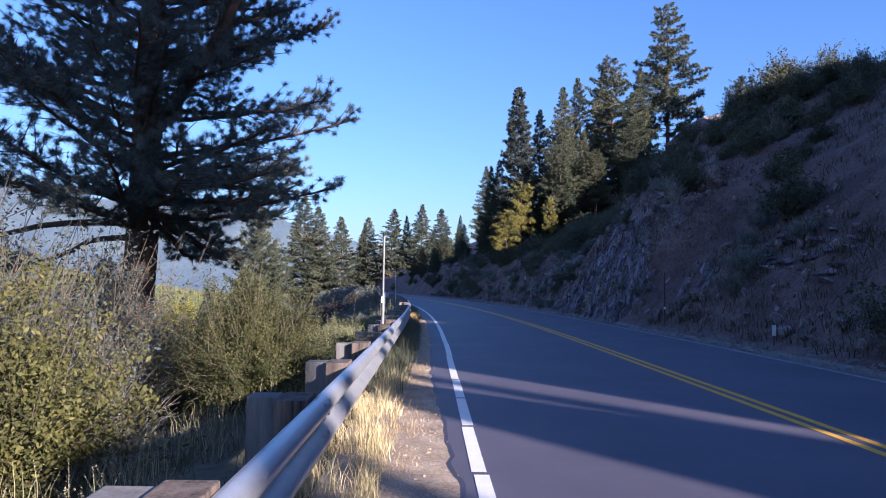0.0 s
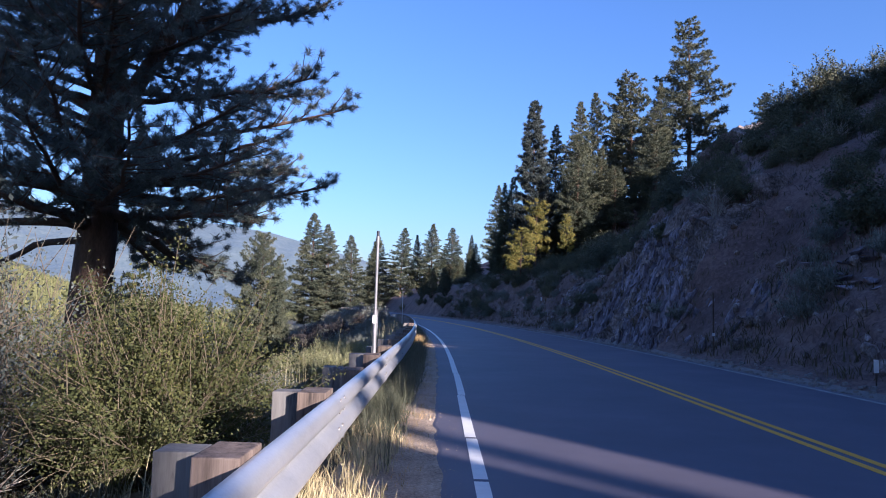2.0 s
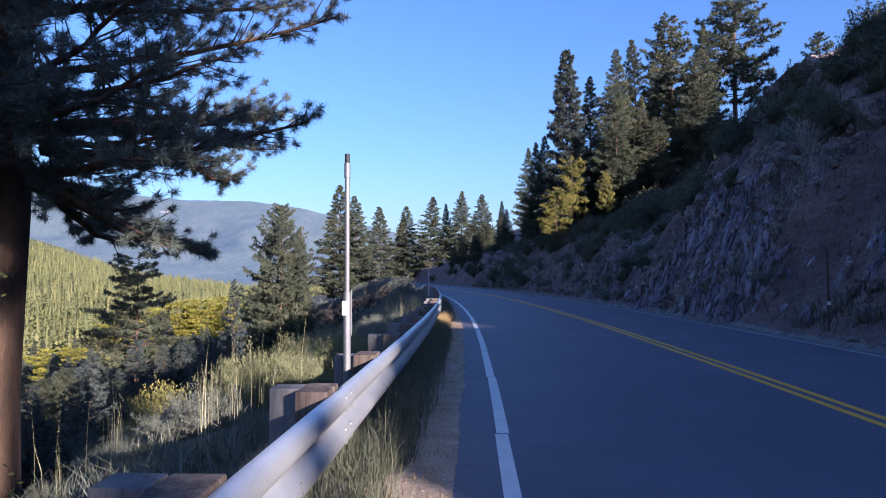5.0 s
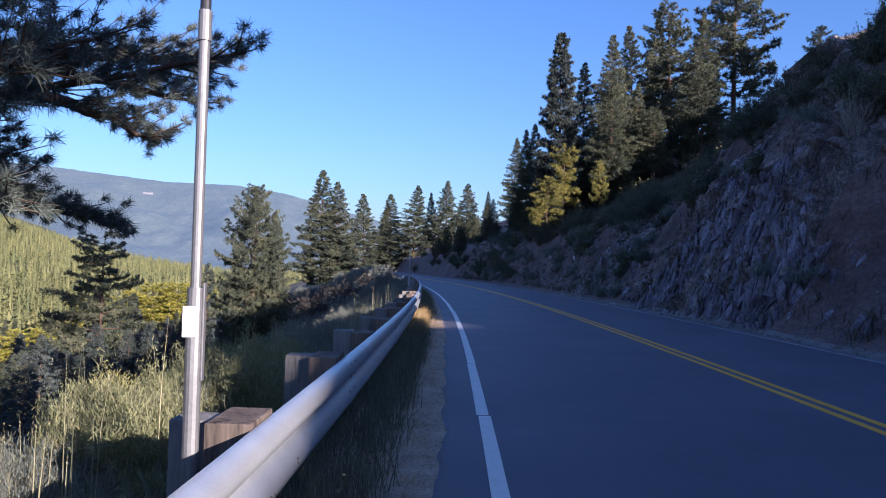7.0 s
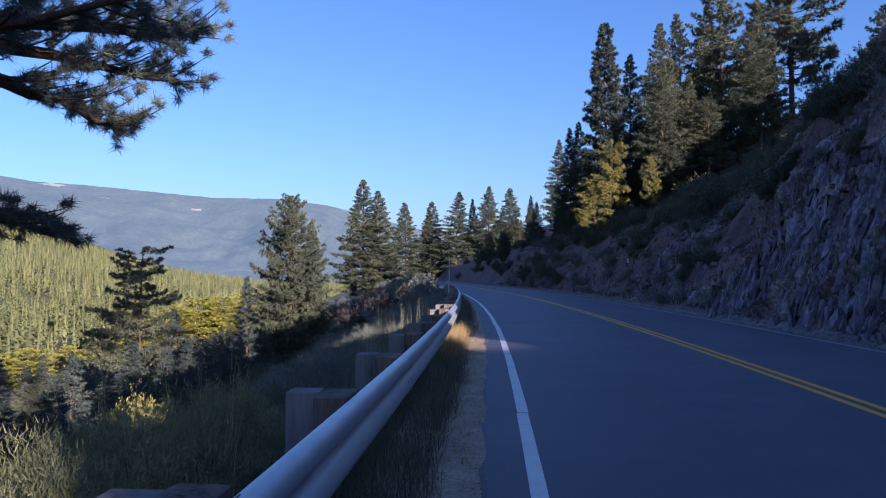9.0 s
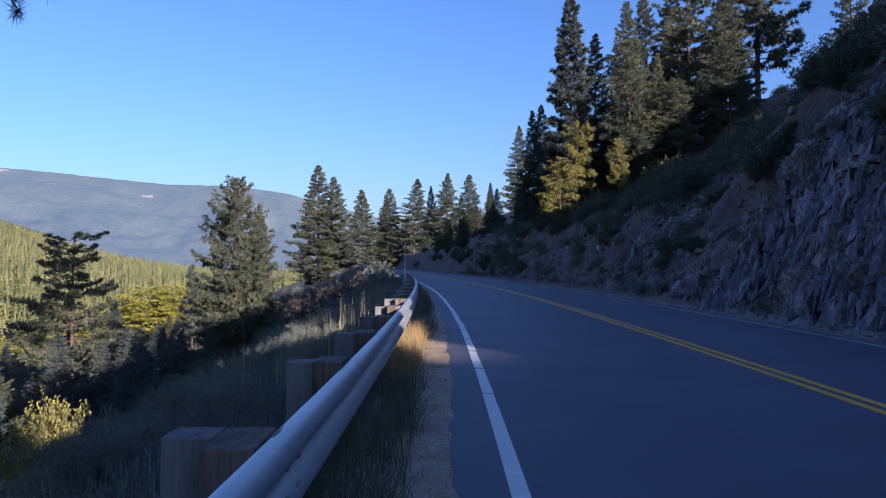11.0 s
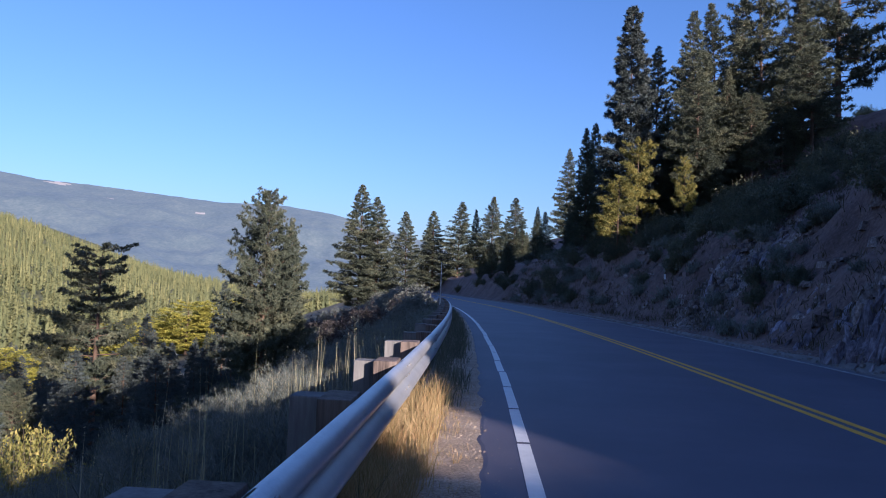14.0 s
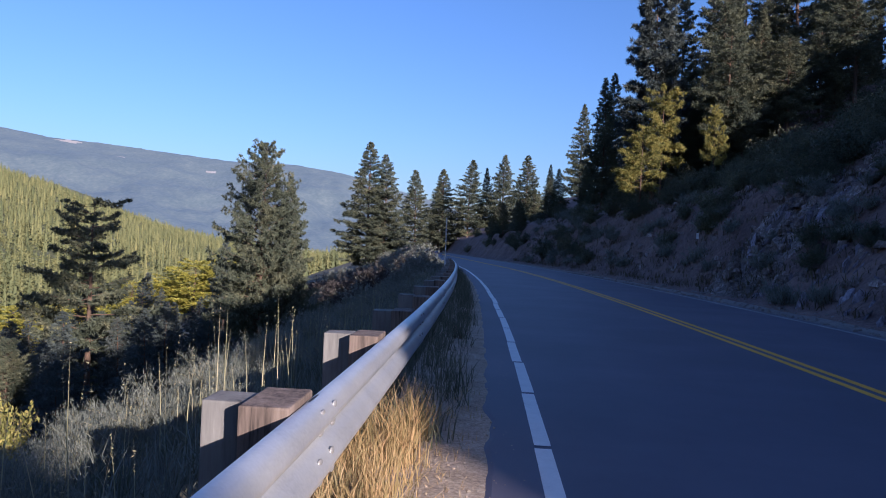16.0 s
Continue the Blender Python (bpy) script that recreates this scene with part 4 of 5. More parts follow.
for k in range(90):
    y = rng.uniform(18, 62)
    u = 10.5 + 10 * rng.uniform(0, 1)
    # the same strip stays clear for the sun streak
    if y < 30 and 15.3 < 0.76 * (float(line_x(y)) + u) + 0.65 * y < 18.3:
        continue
    tagged(set_down(HILLBUSH[k % 2], float(line_x(y)) + u, y, rng.uniform(0.3, 0.75), rng.uniform(0, 6), sink=0.12), group="shrubs on the hillside")
for k in range(90):
    y = rng.uniform(36.5, 66)
    tagged(set_down(HILLBUSH[k % 2], float(line_x(y)) + rng.uniform(8.6, 17), y, rng.uniform(0.25, 0.55), rng.uniform(0, 6), sink=0.12), group="shrubs on the hillside")
for k in range(70):
    y = rng.uniform(22, 95)
    u = -rng.uniform(11, 40)
    tagged(set_down(HILLBUSH[k % 2], float(line_x(y)) + u, y, rng.uniform(0.4, 0.8), rng.uniform(0, 6), sink=0.15), "dark green shrub on the shaded lower bank", group="shrubs on the lower bank")
for k in range(95):
    y = rng.uniform(10, 100)
    if 25 < y < 41 and rng.uniform() < 0.6 or 9 < y < 18:
        continue
    tagged(set_down(HILLSAGE[k % 3], float(line_x(y)) + rng.uniform(7.4, 11), y, rng.uniform(0.5, 1.0), rng.uniform(0, 6), sink=0.1), group="shrubs on the hillside")
for k in range(50):
    y = rng.uniform(60, 160)
    tagged(set_down(HILLBUSH[k % 2], float(line_x(y)) + rng.uniform(7.9, 15), y, rng.uniform(0.4, 0.8), rng.uniform(0, 6), sink=0.15), group="shrubs on the hillside")
for k, b in enumerate(HILLSAGE + HILLBUSH):
    set_down(b, 18 + 2.1 * k, 50 + 3.1 * k, 1.0, k, sink=0.15, copy=False)


def grass(name, label, spots, height, blades, mat, width=0.006, spread=0.06, seed=1, lean=0.35, heads=False):
    """Tufts of thin blades at the given places, in one mesh."""
    rng = np.random.default_rng(seed)
    spots = np.asarray(spots, float)
    z = land(spots[:, 0] - line_x(spots[:, 1]), spots[:, 1])
    root = np.repeat(np.column_stack([spots, z - 0.03]), blades, axis=0)
    n = len(root)
    root[:, :2] += rng.normal(0, spread, (n, 2))
    h = height * rng.uniform(0.45, 1.15, n) * np.repeat(rng.uniform(0.6, 1.15, len(spots)), blades)
    d = rng.normal(0, lean, (n, 2))
    mid = root + np.column_stack([d * (0.35 * h)[:, None], h * 0.6])
    tip = mid + np.column_stack([d * (0.75 * h)[:, None], h * 0.42])
    side = rng.normal(0, 1, (n, 2))
    side = np.column_stack([side / np.linalg.norm(side, axis=1)[:, None] * width / 2, np.zeros(n)])
    v = np.stack([root - side, root + side, mid + side * 0.8, mid - side * 0.8, tip], 1).reshape(-1, 3)
    k = np.arange(n)[:, None] * 5
    f = np.concatenate([k + [0, 1, 2], k + [0, 2, 3], k + [3, 2, 4]])
    if heads:
        sp = Soup()
        sp.add(v, f)
        g = rng.uniform(0, 0.75, (n * 9, 1))
        c = np.repeat(tip, 9, axis=0) * (1 - g) + np.repeat(mid, 9, axis=0) * g
        sp.leaves(c + rng.normal(0, 0.002, c.shape), 0.005, rng, 3.5)
        return tagged(sp.make(name, mat), label, "grass", kind="stuff")
    return tagged(mesh_object(name, v, f, mat), label, "grass", kind="stuff")


def along(count, y0, y1, u0, u1, seed, power=1.0):
    rng = np.random.default_rng(seed)
    y = rng.uniform(y0, y1, count)
    return np.column_stack([line_x(y) + u0 + (u1 - u0) * rng.uniform(0, 1, count) ** power, y])


grass("verge_grass", "golden dry grass along the foot of the guard rail", along(190, 2, 9.3, -0.72, -1.25, 31), 0.22, 22, M_STRAW, 0.006, 0.04, 1, 0.28)
grass("verge_grass", "golden dry grass along the foot of the guard rail", along(210, 23.5, 28.6, -0.78, -1.3, 32), 0.33, 28, M_DRYGRASS, 0.006, 0.045, 2, 0.28)
grass("verge_grass", "mixed green and dry grass under the guard rail", along(560, 9, 24, -0.72, -1.4, 33), 0.36, 18, M_GREENGRASS, 0.006, 0.06, 3)
grass("verge_grass", "mixed green and dry grass under the guard rail", along(900, 28, 75, -0.6, -1.5, 34), 0.36, 14, M_GREENGRASS, 0.008, 0.07, 4)
grass("verge_grass", "short dry grass in the gravel shoulder", along(300, 1.5, 30, -0.5, -0.8, 35), 0.09, 12, M_DRYGRASS, 0.005, 0.05, 5)
grass("bank_grass", "grey-green bunch grass covering the bank", along(3600, -2, 62, -1.5, -11, 36, 1.4), 0.26, 15, M_GREENGRASS, 0.011, 0.12, 6, 0.45)
grass("bank_grass", "pale dry bunch grass covering the bank", along(2700, 11, 62, -1.5, -9, 37, 1.2), 0.3, 13, M_SAGE, 0.010, 0.10, 7, 0.4)
grass("bank_grass", "coarse dry grass on the far bank", along(3500, 55, 140, -1.2, -26, 38), 0.45, 9, M_SAGE, 0.03, 0.3, 8, 0.4)
grass("tall_stalks", "tall pale seed stalks standing on the bank", along(60, 22, 34, -1.6, -2.6, 39), 0.9, 4, M_STALK, 0.006, 0.07, 9, 0.05, True)
grass("tall_stalks", "tall pale seed stalks standing on the bank", along(42, 12, 19, -1.6, -4.2, 40), 0.9, 4, M_STALK, 0.006, 0.07, 10, 0.06, True)
grass("tall_stalks", "tall pale seed stalks standing on the bank", along(130, 2, 10, -1.9, -3.2, 41), 0.4, 6, M_STALK, 0.008, 0.10, 11, 0.2, True)
grass("tall_stalks", "green seed stalks beside the gravel shoulder", along(34, 7.5, 14, -0.75, -1.0, 42), 0.5, 6, M_GREENGRASS, 0.006, 0.06, 12, 0.15, True)
grass("bank_grass", "tufts of grey-green grass at the edge of the bank", along(1700, 17, 37, -1.5, -5.5, 44, 1.2), 0.3, 16, M_SAGE, 0.007, 0.08, 14, 0.3)
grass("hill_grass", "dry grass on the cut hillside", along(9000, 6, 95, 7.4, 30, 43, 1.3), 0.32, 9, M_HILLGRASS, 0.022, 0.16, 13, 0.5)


# ---- stones ----
def stone_mesh(seed, sub=2, rough=0.35, mat=None, flat=0.7):
    bm = bmesh.new()
    bmesh.ops.create_icosphere(bm, subdivisions=sub, radius=1.0)
    off = Vector((seed * 7.3, seed * 1.7, seed * 3.1))
    for v in bm.verts:
        c = noise.voronoi(v.co * 0.9 + off)[0]
        v.co = v.co * (0.75 + rough * (c[1] - c[0]) + 0.18 * noise.noise(v.co * 1.3 + off))
        v.co.z *= flat
    me = bpy.data.meshes.new("stone")
    bm.to_mesh(me)
    bm.free()
    me.materials.append(mat or M_ROCK)
    return me




def block_mesh_of(seed):
    """An angular block: the hull of a few points, split once."""
    rng = np.random.default_rng(seed)
    bm = bmesh.new()
    for q in rng.uniform(-1, 1, (16, 3)) * [1.0, 1.0, 0.8]:
        bm.verts.new(q)
    hull = bmesh.ops.convex_hull(bm, input=bm.verts)
    bmesh.ops.delete(bm, geom=[g for g in hull["geom_interior"] if isinstance(g, bmesh.types.BMVert)], context="VERTS")
    bmesh.ops.subdivide_edges(bm, edges=bm.edges, cuts=2, use_grid_fill=True)
    for v in bm.verts:
        v.co += v.co.normalized() * 0.10 * noise.noise(v.co * 3 + Vector((seed, 0, 0)))
    me = bpy.data.meshes.new("boulder")
    bm.to_mesh(me)
    bm.free()
    me.materials.append(M_ROCK)
    return me


BOULDERS = [block_mesh_of(200 + i) for i in range(5)]
for k, (x, y, s, up) in enumerate([(13.3, 38.4, 0.95, 0.1), (14.1, 39.0, 1.2, 0.15), (14.9, 39.6, 1.3, 0.2), (15.8, 40.0, 1.4, 0.25), (16.9, 40.2, 1.3, 0.2), (16.9, 37.6, 0.75, 0.5), (15.0, 37.6, 1.0, 0.0), (9.6, 30.0, 0.8, -0.3),
                                   (18.8, 47, 1.1, -0.3), (21, 34, 1.0, -0.3), (10.9, 49.5, 0.9, -0.3), (11.8, 27, 0.8, -0.3), (10.6, 39.8, 0.7, -0.3), (10.4, 56, 0.8, -0.3)]):
    b = new("boulder", BOULDERS[k % 5])
    b.matrix_basis = Matrix.Translation((x, y, ground_at(x, y) + up * s)) @ Euler((0.3 * k, 0.2 * k, 1.3 * k)).to_matrix().to_4x4() @ Matrix.Diagonal((s, s * 1.2, s * 0.9, 1))
    tagged(b, "grey-brown angular rock outcrop on the hillside", "rock", group="rock outcrops")


def slab_mesh(seed, lean):
    """A flat-faced splinter of rock: the bare hull of a few points."""
    rng = np.random.default_rng(seed)
    bm = bmesh.new()
    for q in rng.uniform(-1, 1, (15, 3)) * lean:
        bm.verts.new(q)
    hull = bmesh.ops.convex_hull(bm, input=bm.verts)
    bmesh.ops.delete(bm, geom=[g for g in hull["geom_interior"] if isinstance(g, bmesh.types.BMVert)], context="VERTS")
    me = bpy.data.meshes.new("rock_slab")
    bm.to_mesh(me)
    bm.free()
    me.materials.append(M_FACE)
    return me


UPRIGHT = [slab_mesh(300 + i, (0.36, 0.34, 1.15)) for i in range(12)]
LYING = [slab_mesh(330 + i, (0.6, 1.0, 0.22)) for i in range(6)]


def rock_face(label, count, y0, y1, top, meshes, size, seed, tilt):
    """Fractured slabs laid against the cut slope between y0 and y1; top(y): how high they reach."""
    rng = np.random.default_rng(seed)
    yc = (y0 + y1) / 2
    face = thing("rock_face", (float(line_x(yc)) + 7.3, yc, 0.0), label, "rock")
    climb = np.linspace(7.0, 13.0, 200)
    for k in range(count):
        y = rng.uniform(y0, y1)
        lo, hi = top(y)
        z = rng.uniform(lo, hi)
        u = float(np.interp(z, land(climb, np.full(200, y)), climb))
        s = size * rng.uniform(0.35, 1.0) ** 1.2
        slab = new("rock_slab", meshes[k % len(meshes)])
        slab.parent = face
        slab.matrix_basis = face.matrix_basis.inverted() @ Matrix.Translation((float(line_x(y)) + u + 0.12 * s, y, z - 0.1 * s)) @ Euler((rng.normal(0, 0.16), tilt + rng.normal(0, 0.14), rng.normal(0.25, 0.45))).to_matrix().to_4x4() @ Matrix.Diagonal((s, s * rng.uniform(0.7, 1.2), s * rng.uniform(0.7, 1.25), 1))
    return face


rock_face("pale grey fractured rock face beside the road", 290, 26.2, 35.9, lambda y: (0.0, float(np.interp(y, [26.2, 28.2, 30, 34.4, 35.9], [1.6, 2.8, 3.0, 2.8, 0.7]))), UPRIGHT, 0.55, 401, 0.32)
rock_face("pale grey fractured upper part of the rock face", 290, 27.0, 35.3, lambda y: (2.0, float(np.interp(y, [26.2, 28.2, 30, 34.4, 35.9], [2.2, 4.4, 5.4, 5.3, 0.7]))), UPRIGHT, 0.55, 406, 0.32)
rock_face("weathered splinters between the slabs of the rock face", 280, 26.4, 35.6, lambda y: (0.0, float(np.interp(y, [26.2, 28.2, 30, 34.4, 35.9], [2.2, 4.4, 5.4, 5.3, 0.7]))), UPRIGHT, 0.3, 407, 0.3)
rock_face("low whitish rock outcrop on the brushy slope", 34, 44.6, 48.2, lambda y: (1.2, 4.2), UPRIGHT, 0.6, 402, 0.6)
rock_face("flat-lying rock slabs bedded in the slope", 30, 15.5, 21.5, lambda y: (1.6, 3.2), LYING, 0.5, 403, 0.15)
rock_face("broken rock at the foot of the slope", 60, 22.0, 28.0, lambda y: (0.1, 2.2), UPRIGHT, 0.4, 404, 0.5)
rock_face("broken rock at the foot of the slope", 60, 37.0, 44.5, lambda y: (0.1, 1.6), UPRIGHT, 0.38, 405, 0.5)


def rubble(name, label, count, y0, y1, u0, u1, size, seed, mat):
    rng = np.random.default_rng(seed)
    sp = Soup()
    cube = np.array([[-1, -1, -.6], [1, -1, -.7], [1.1, 1, -.6], [-1, .9, -.7], [-.7, -.6, .5], [.6, -.7, .6], [.7, .7, .45], [-.6, .6, .6]])
    cf = np.array([[0, 1, 5], [0, 5, 4], [1, 2, 6], [1, 6, 5], [2, 3, 7], [2, 7, 6], [3, 0, 4], [3, 4, 7], [4, 5, 6], [4, 6, 7]])
    pts = along(count, y0, y1, u0, u1, seed)
    z = land(pts[:, 0] - line_x(pts[:, 1]), pts[:, 1])
    for k in range(count):
        s = size * rng.uniform(0.4, 1.0) ** 1.5 * 1.6
        a = rng.uniform(0, 6.28)
        r = np.array([[math.cos(a), -math.sin(a), 0], [math.sin(a), math.cos(a), 0], [0, 0, 1]])
        sp.add((cube * rng.uniform(0.6, 1.2, 3) * s + rng.normal(0, 0.12 * s, (8, 3))) @ r.T + [pts[k, 0], pts[k, 1], z[k] + 0.2 * s], cf)
    return tagged(sp.make(name, mat), label, "stones", kind="stuff")


rubble("roadside_stones", "fallen stones along the foot of the rock cut", 1300, 4, 70, 6.75, 7.3, 0.035, 51, M_PALE_GRAVEL)
rubble("shoulder_stones", "loose gravel on the shoulder", 1500, 1, 32, -0.36, -0.85, 0.006, 52, M_GRAVEL)
rubble("shoulder_stones", "coarse loose stones on the shoulder", 420, 1, 30, -0.3, -0.95, 0.009, 55, M_GRAVEL)
rubble("shoulder_stones", "grit strewn over the ragged asphalt edge", 900, 1, 32, -0.14, -0.5, 0.004, 54, M_GRAVEL)
rubble("slope_stones", "broken rock scattered on the cut slope", 700, 30, 62, 7.9, 13, 0.13, 53, M_ROCK)


# ---- poles and markers ----
def tube_mesh(bm, r, z0, z1, seg=14, x=0.0, y=0.0):
    bmesh.ops.create_cone(bm, cap_ends=True, segments=seg, radius1=r, radius2=r, depth=z1 - z0, matrix=Matrix.Translation((x, y, (z0 + z1) / 2)))
    return bm


pole = thing("snow_pole", (-1.17, 12.6, ground_at(-1.17, 12.6)), "galvanised snow pole strapped to a rail post", "pole")
dz = -ground_at(-1.17, 12.6)
part("lower_tube", tube_mesh(bmesh.new(), 0.032, -0.3, 1.22 + dz), M_POLE, pole, smooth=False)
part("upper_tube", tube_mesh(bmesh.new(), 0.021, 1.16 + dz, 2.29 + dz), M_POLE, pole)
part("sleeve", tube_mesh(bmesh.new(), 0.026, 2.19 + dz, 2.31 + dz), M_POLE, pole)
part("cap", tube_mesh(bmesh.new(), 0.021, 2.31 + dz, 2.39 + dz), M_CAP, pole, "black plastic cap")
bm = bmesh.new()
box(bm, (-0.035, -0.037, 1.03 + dz), (0.02, -0.031, 1.15 + dz), 0.002)
part("plate", bm, M_PLATE, pole, "small blank white plate")
bm = bmesh.new()
box(bm, (0.031, -0.012, 0.86 + dz), (0.04, 0.012, 1.24 + dz), 0.003)
part("bracket", bm, M_POLE, pole)


def thin_pole(x, y, top, r=0.025, label="thin galvanised snow pole beside the rail"):
    g = ground_at(x, y)
    p = thing("snow_pole", (x, y, g), label, "pole")
    part("lower_tube", tube_mesh(bmesh.new(), r * 1.5, -0.3, (top - g) * 0.4, 10), M_GALV, p)
    part("upper_tube", tube_mesh(bmesh.new(), r, (top - g) * 0.39, top - g, 10), M_GALV, p)
    return p


thin_pole(-2.75, 48.5, 2.35)
marker = thing("roadside_marker", (7.4, 14.6, ground_at(7.4, 14.6)), "small white reflector marker on a short post", "road marker")
bm = bmesh.new()
box(bm, (-0.012, -0.004, -0.2), (0.012, 0.004, 0.45), 0.002)
part("stake", bm, M_RUST, marker)
bm = bmesh.new()
box(bm, (-0.045, -0.012, 0.25), (0.045, -0.005, 0.48), 0.004)
part("plate", bm, M_PLATE, marker, "white reflector plate")
delin = thing("delineator", (7.45, 22.0, ground_at(7.45, 22.0)), "thin dark steel delineator post at the road edge", "road marker")
bm = bmesh.new()
box(bm, (-0.02, -0.012, -0.3), (0.02, 0.012, 1.75), 0.003)
part("stake", bm, M_RUST, delin)
bm = bmesh.new()
box(bm, (-0.04, -0.02, 0.55), (0.04, -0.013, 0.63), 0.004)
part("reflector", bm, M_PLATE, delin)
copy_thing(marker, Matrix.Translation((6.9, 52.0, ground_at(6.9, 52.0) + 0.25)))
# ---- the valley and the mountain ----
def valley_forest():
    """Conifers by the thousand on the far side of the valley: jagged tiers round a stem."""
    rng = np.random.default_rng(61)
    sp = Soup()
    n = 0
    spots = []
    while len(spots) < 9500:
        az, d = rng.uniform(-0.95, -0.05, 4000), 320 + 1500 * rng.uniform(0, 1, 4000) ** 0.75
        x, y = d * np.sin(az), d * np.cos(az)
        u = x - line_x(y)
        z = land(u, y)
        ok = (u < -58) & (rng.uniform(0, 1, 4000) < np.clip(0.35 + noise_field(x, y), 0.05, 1))
        spots += list(np.column_stack([x, y, z])[ok])
    for x, y, z in spots[:9500]:
        h = 8 + 14 * rng.uniform(0, 1) ** 1.3
        wide = h * rng.uniform(0.17, 0.27)
        count = 84 if x * x + y * y < 640**2 else 42
        f = rng.uniform(0, 1, count) ** 0.8
        a = rng.uniform(0, 2 * np.pi, count)
        r = wide * (1.02 - f) ** rng.uniform(0.6, 1.1) * rng.uniform(0.25, 1.0, count)
        out = np.column_stack([np.cos(a), np.sin(a), rng.uniform(-0.5, 0.5, count)])
        root = np.column_stack([r * np.cos(a), r * np.sin(a), h * (0.1 + 0.86 * f)])
        long = h * 0.1 * (1.15 - f) + 0.25
        sp.blades(root + [x, y, z - 0.8], root + [x, y, z - 0.8] + out * long[:, None], long * 0.95, rng)
        b = np.array([[0, 0, h], [wide * 0.35, 0, 0], [-wide * 0.2, wide * 0.3, 0], [-wide * 0.2, -wide * 0.3, 0]]) + [x, y, z - 0.8]
        sp.add(b, [[0, 1, 2], [0, 2, 3], [0, 3, 1]])
    return tagged(sp.make("valley_forest", M_FOREST), "sunlit yellow-green conifer forest across the valley", "forest", kind="stuff")


def noise_field(x, y):
    return 0.5 + 0.5 * np.sin(x * 0.021 + 1.3 * np.sin(y * 0.013)) * np.sin(y * 0.017 + 0.8)


valley_forest()
# trees on the shaded lower bank and by the river
rng = np.random.default_rng(71)
for k in range(190):
    y = rng.uniform(26, 190)
    u = -rng.uniform(13, 110)
    x = float(line_x(y)) + u
    d = math.hypot(x, y - 12)
    g = ground_at(x, y)
    top = 1.2 - 0.095 * d + rng.uniform(-2.0, 0.6)
    if y < 46:
        top = min(top, -5.5)
    h = min(rng.uniform(9, 18), top - g)
    if h < 1.8 or math.hypot(x + 18.3, y - 72) < 5:
        continue
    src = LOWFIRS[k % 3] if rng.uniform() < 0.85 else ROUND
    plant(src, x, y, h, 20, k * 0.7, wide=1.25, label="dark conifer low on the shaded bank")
for k in range(100):
    y, u = rng.uniform(45, 330), -rng.uniform(36, 190)
    x = float(line_x(y)) + u
    h = min(rng.uniform(6, 13), 0.5 - 0.06 * math.hypot(x, y - 12) - ground_at(x, y))
    if h > 2.5:
        plant((FIRS + LOWFIRS)[k % 6], x, y, h, 20, k, wide=1.3, label="conifer on the valley floor near the river")
for k in range(55):
    y, u = rng.uniform(62, 125), -rng.uniform(17, 52)
    x = float(line_x(y)) + u
    h = min(rng.uniform(5, 10), 1.0 - 0.075 * math.hypot(x, y - 12) - ground_at(x, y))
    if h > 2.0 and math.hypot(x + 18.3, y - 72) > 5:
        plant(LOWFIRS[k % 3], x, y, h, 20, k * 0.7, wide=1.35, label="dark conifer low on the shaded bank")
BRIGHT = conifer("tree", 12, 0.12, 3.4, 57, M_BRIGHT, 0.6, 0.14, 16, 60, 0.3, 0.0, 0.012, 7, 0.35, label="bright yellow-green tree by the river in sun")
settle(BRIGHT, -116, 192, 12, 12, 0.6, wide=1.6)
for x, y, h, w in [(-82, 197, 14, 1.5), (-90, 200, 12, 1.6), (-76, 199, 12, 1.3), (-98, 196, 13, 1.7), (-108, 190, 11, 1.6), (-125, 188, 13, 1.7), (-135, 192, 12, 1.6), (-72, 205, 11, 1.2)]:
    plant(BRIGHT, x, y, h, 12, x, wide=w, label="bright yellow-green tree by the river in sun")
plant(FIRS[1], -24.5, 86, 9.5, 20, 1.0, z=-8.2, label="dark conical fir below the bank")


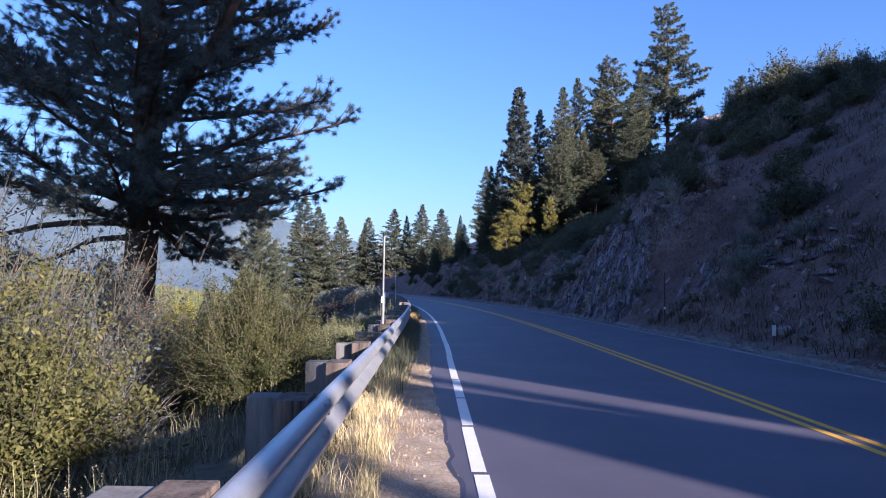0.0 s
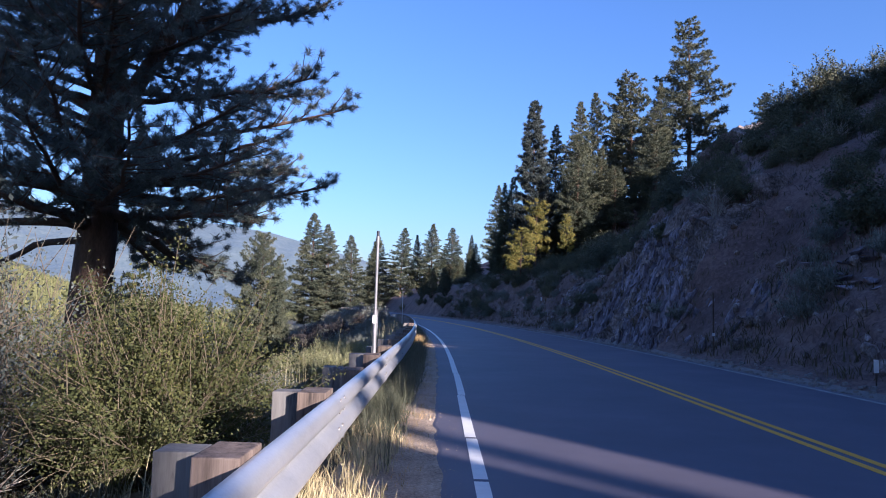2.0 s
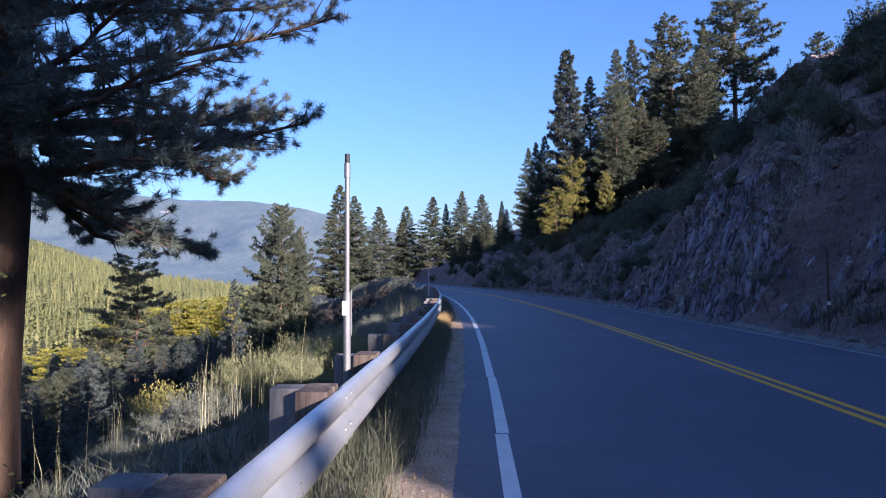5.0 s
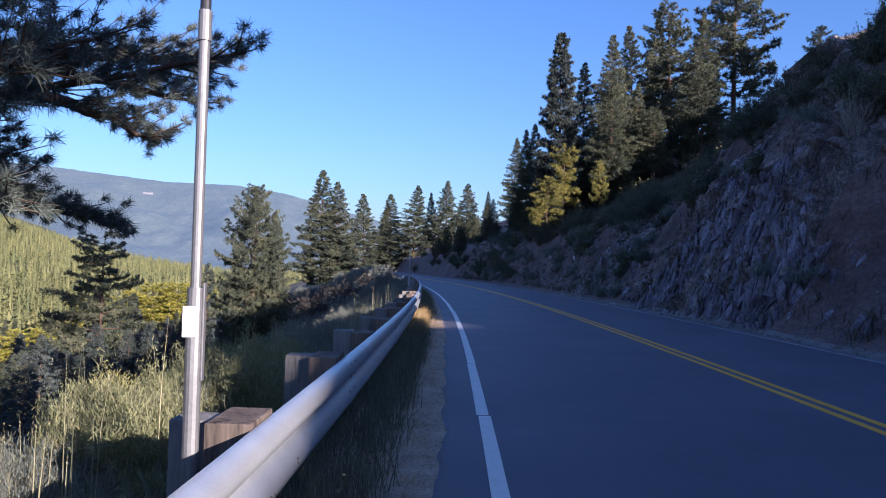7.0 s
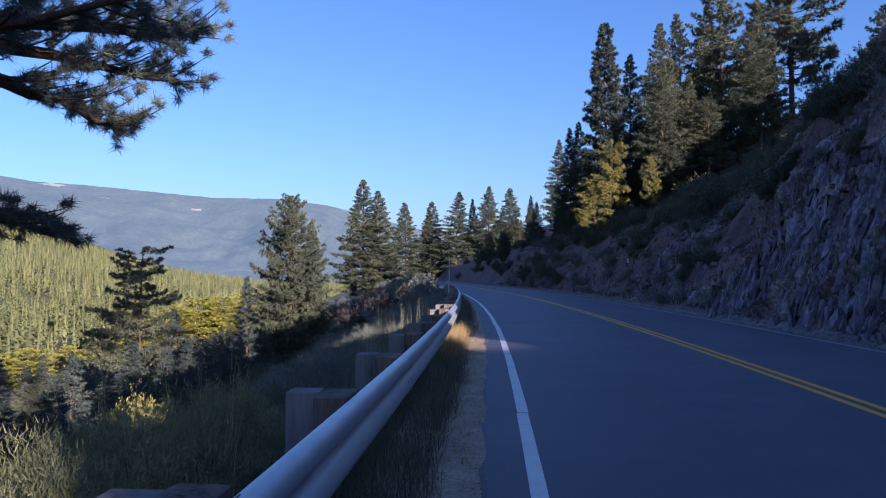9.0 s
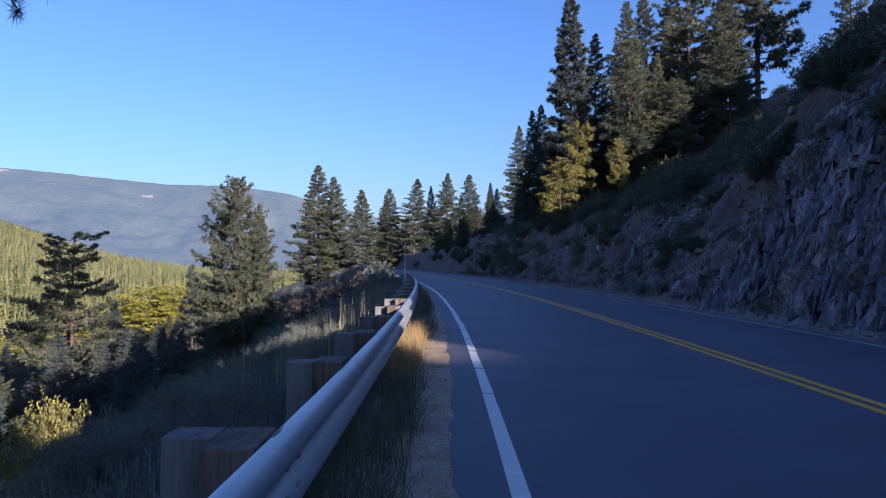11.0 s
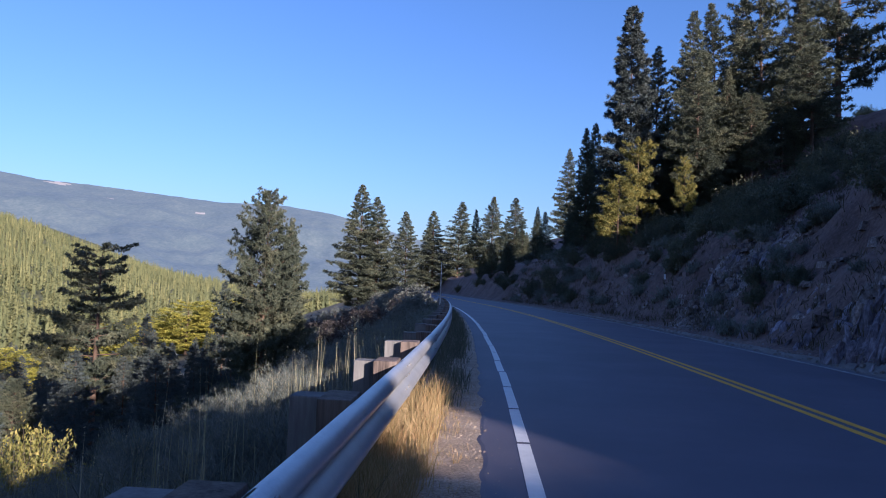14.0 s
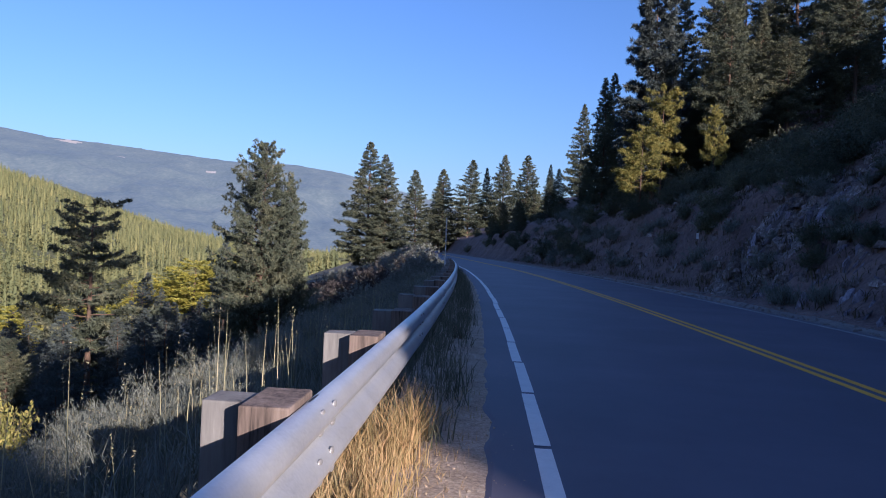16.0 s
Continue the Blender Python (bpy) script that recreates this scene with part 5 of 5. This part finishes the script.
def mountain():
    az = np.radians(np.linspace(-75, 75, 420))
    ridge_az = [-75, -45, -39, -35, -32, -30, -23, -18, -14, -8.5, -5, 0, 8, 25, 75]
    ridge_el = [6.5, 7.6, 7.4, 6.9, 6.85, 6.75, 6.3, 6.35, 5.9, 4.5, 3.6, 2.6, 2.2, 3.0, 3.0]
    el = np.interp(np.degrees(az), ridge_az, ridge_el) - 0.25
    rows = np.linspace(0, 1, 60)
    v = []
    for i, t in enumerate(rows):
        d = 1700 + 1900 * t
        for a, e in zip(az, el):
            top = 3600 * math.tan(math.radians(e))
            p = Vector((a * 9, t * 3.5, 2.0))
            z = -40 + (top + 40) * (t**1.15) + 55 * math.sin(math.pi * t) * noise.fractal(p, 1.0, 2.0, 5) + (4.0 * noise.noise(Vector((a * 500, t * 90, 0))))
            v.append((d * math.sin(a), d * math.cos(a), z))
    n = len(az)
    i, j = np.meshgrid(np.arange(59), np.arange(n - 1), indexing="ij")
    q = (i * n + j).ravel()
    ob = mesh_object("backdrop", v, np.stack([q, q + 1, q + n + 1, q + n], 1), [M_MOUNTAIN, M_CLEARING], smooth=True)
    ti, ai = (i + 0.5).ravel() / 59, np.degrees(az[0] + (j + 0.5).ravel() * (az[1] - az[0]))
    bare = np.zeros(len(ti), int)
    for a0, t0, wa, wt in [(-34.0, 0.972, 0.8, 0.02), (-30.6, 0.84, 0.45, 0.012), (-24.0, 0.82, 0.35, 0.012)]:
        bare |= (((ai - a0) / wa) ** 2 + ((ti - t0) / wt) ** 2 < 1).astype(int)
    ob.data.polygons.foreach_set("material_index", bare.tolist())
    return tagged(ob, "long hazy blue forested mountain ridge", "mountain", kind="structure")


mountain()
# the seed trees take their own places
for src, x, y, top in ((FIRS[0], -7.5, 204, 22.5), (FIRS[1], 6, 152, 17.5), (FIRS[2], -26, 262, 24), (OPEN[0], 12.4, 68, 16), (OPEN[1], 22, 75, 23.5), (OPEN[2], 13.2, 72, 19.5), (LOWFIRS[0], -31.0, 96, 1.5), (LOWFIRS[1], -38.0, 92, -3.0), (LOWFIRS[2], -44.0, 104, -3.0)):
    settle(src, x, y, top - ground_at(x, y), 20, x)


# the nearest broken rock on the cut slope, stone by stone
rng = np.random.default_rng(77)
CHIPS = [stone_mesh(20 + i, 1, 0.6) for i in range(6)]
for k, (x, y) in enumerate(along(290, 7, 34, 7.7, 12.5, 78, 1.3)):
    chip = new("stone", CHIPS[k % 6])
    chip.parent = ground
    s = 0.05 + 0.17 * rng.uniform(0, 1) ** 2.2
    chip.matrix_basis = Matrix.Translation((x, y, ground_at(x, y) + 0.1 * s)) @ Euler(rng.uniform(0, 3, 3)).to_matrix().to_4x4() @ Matrix.Diagonal((s * 1.3, s, s, 1))
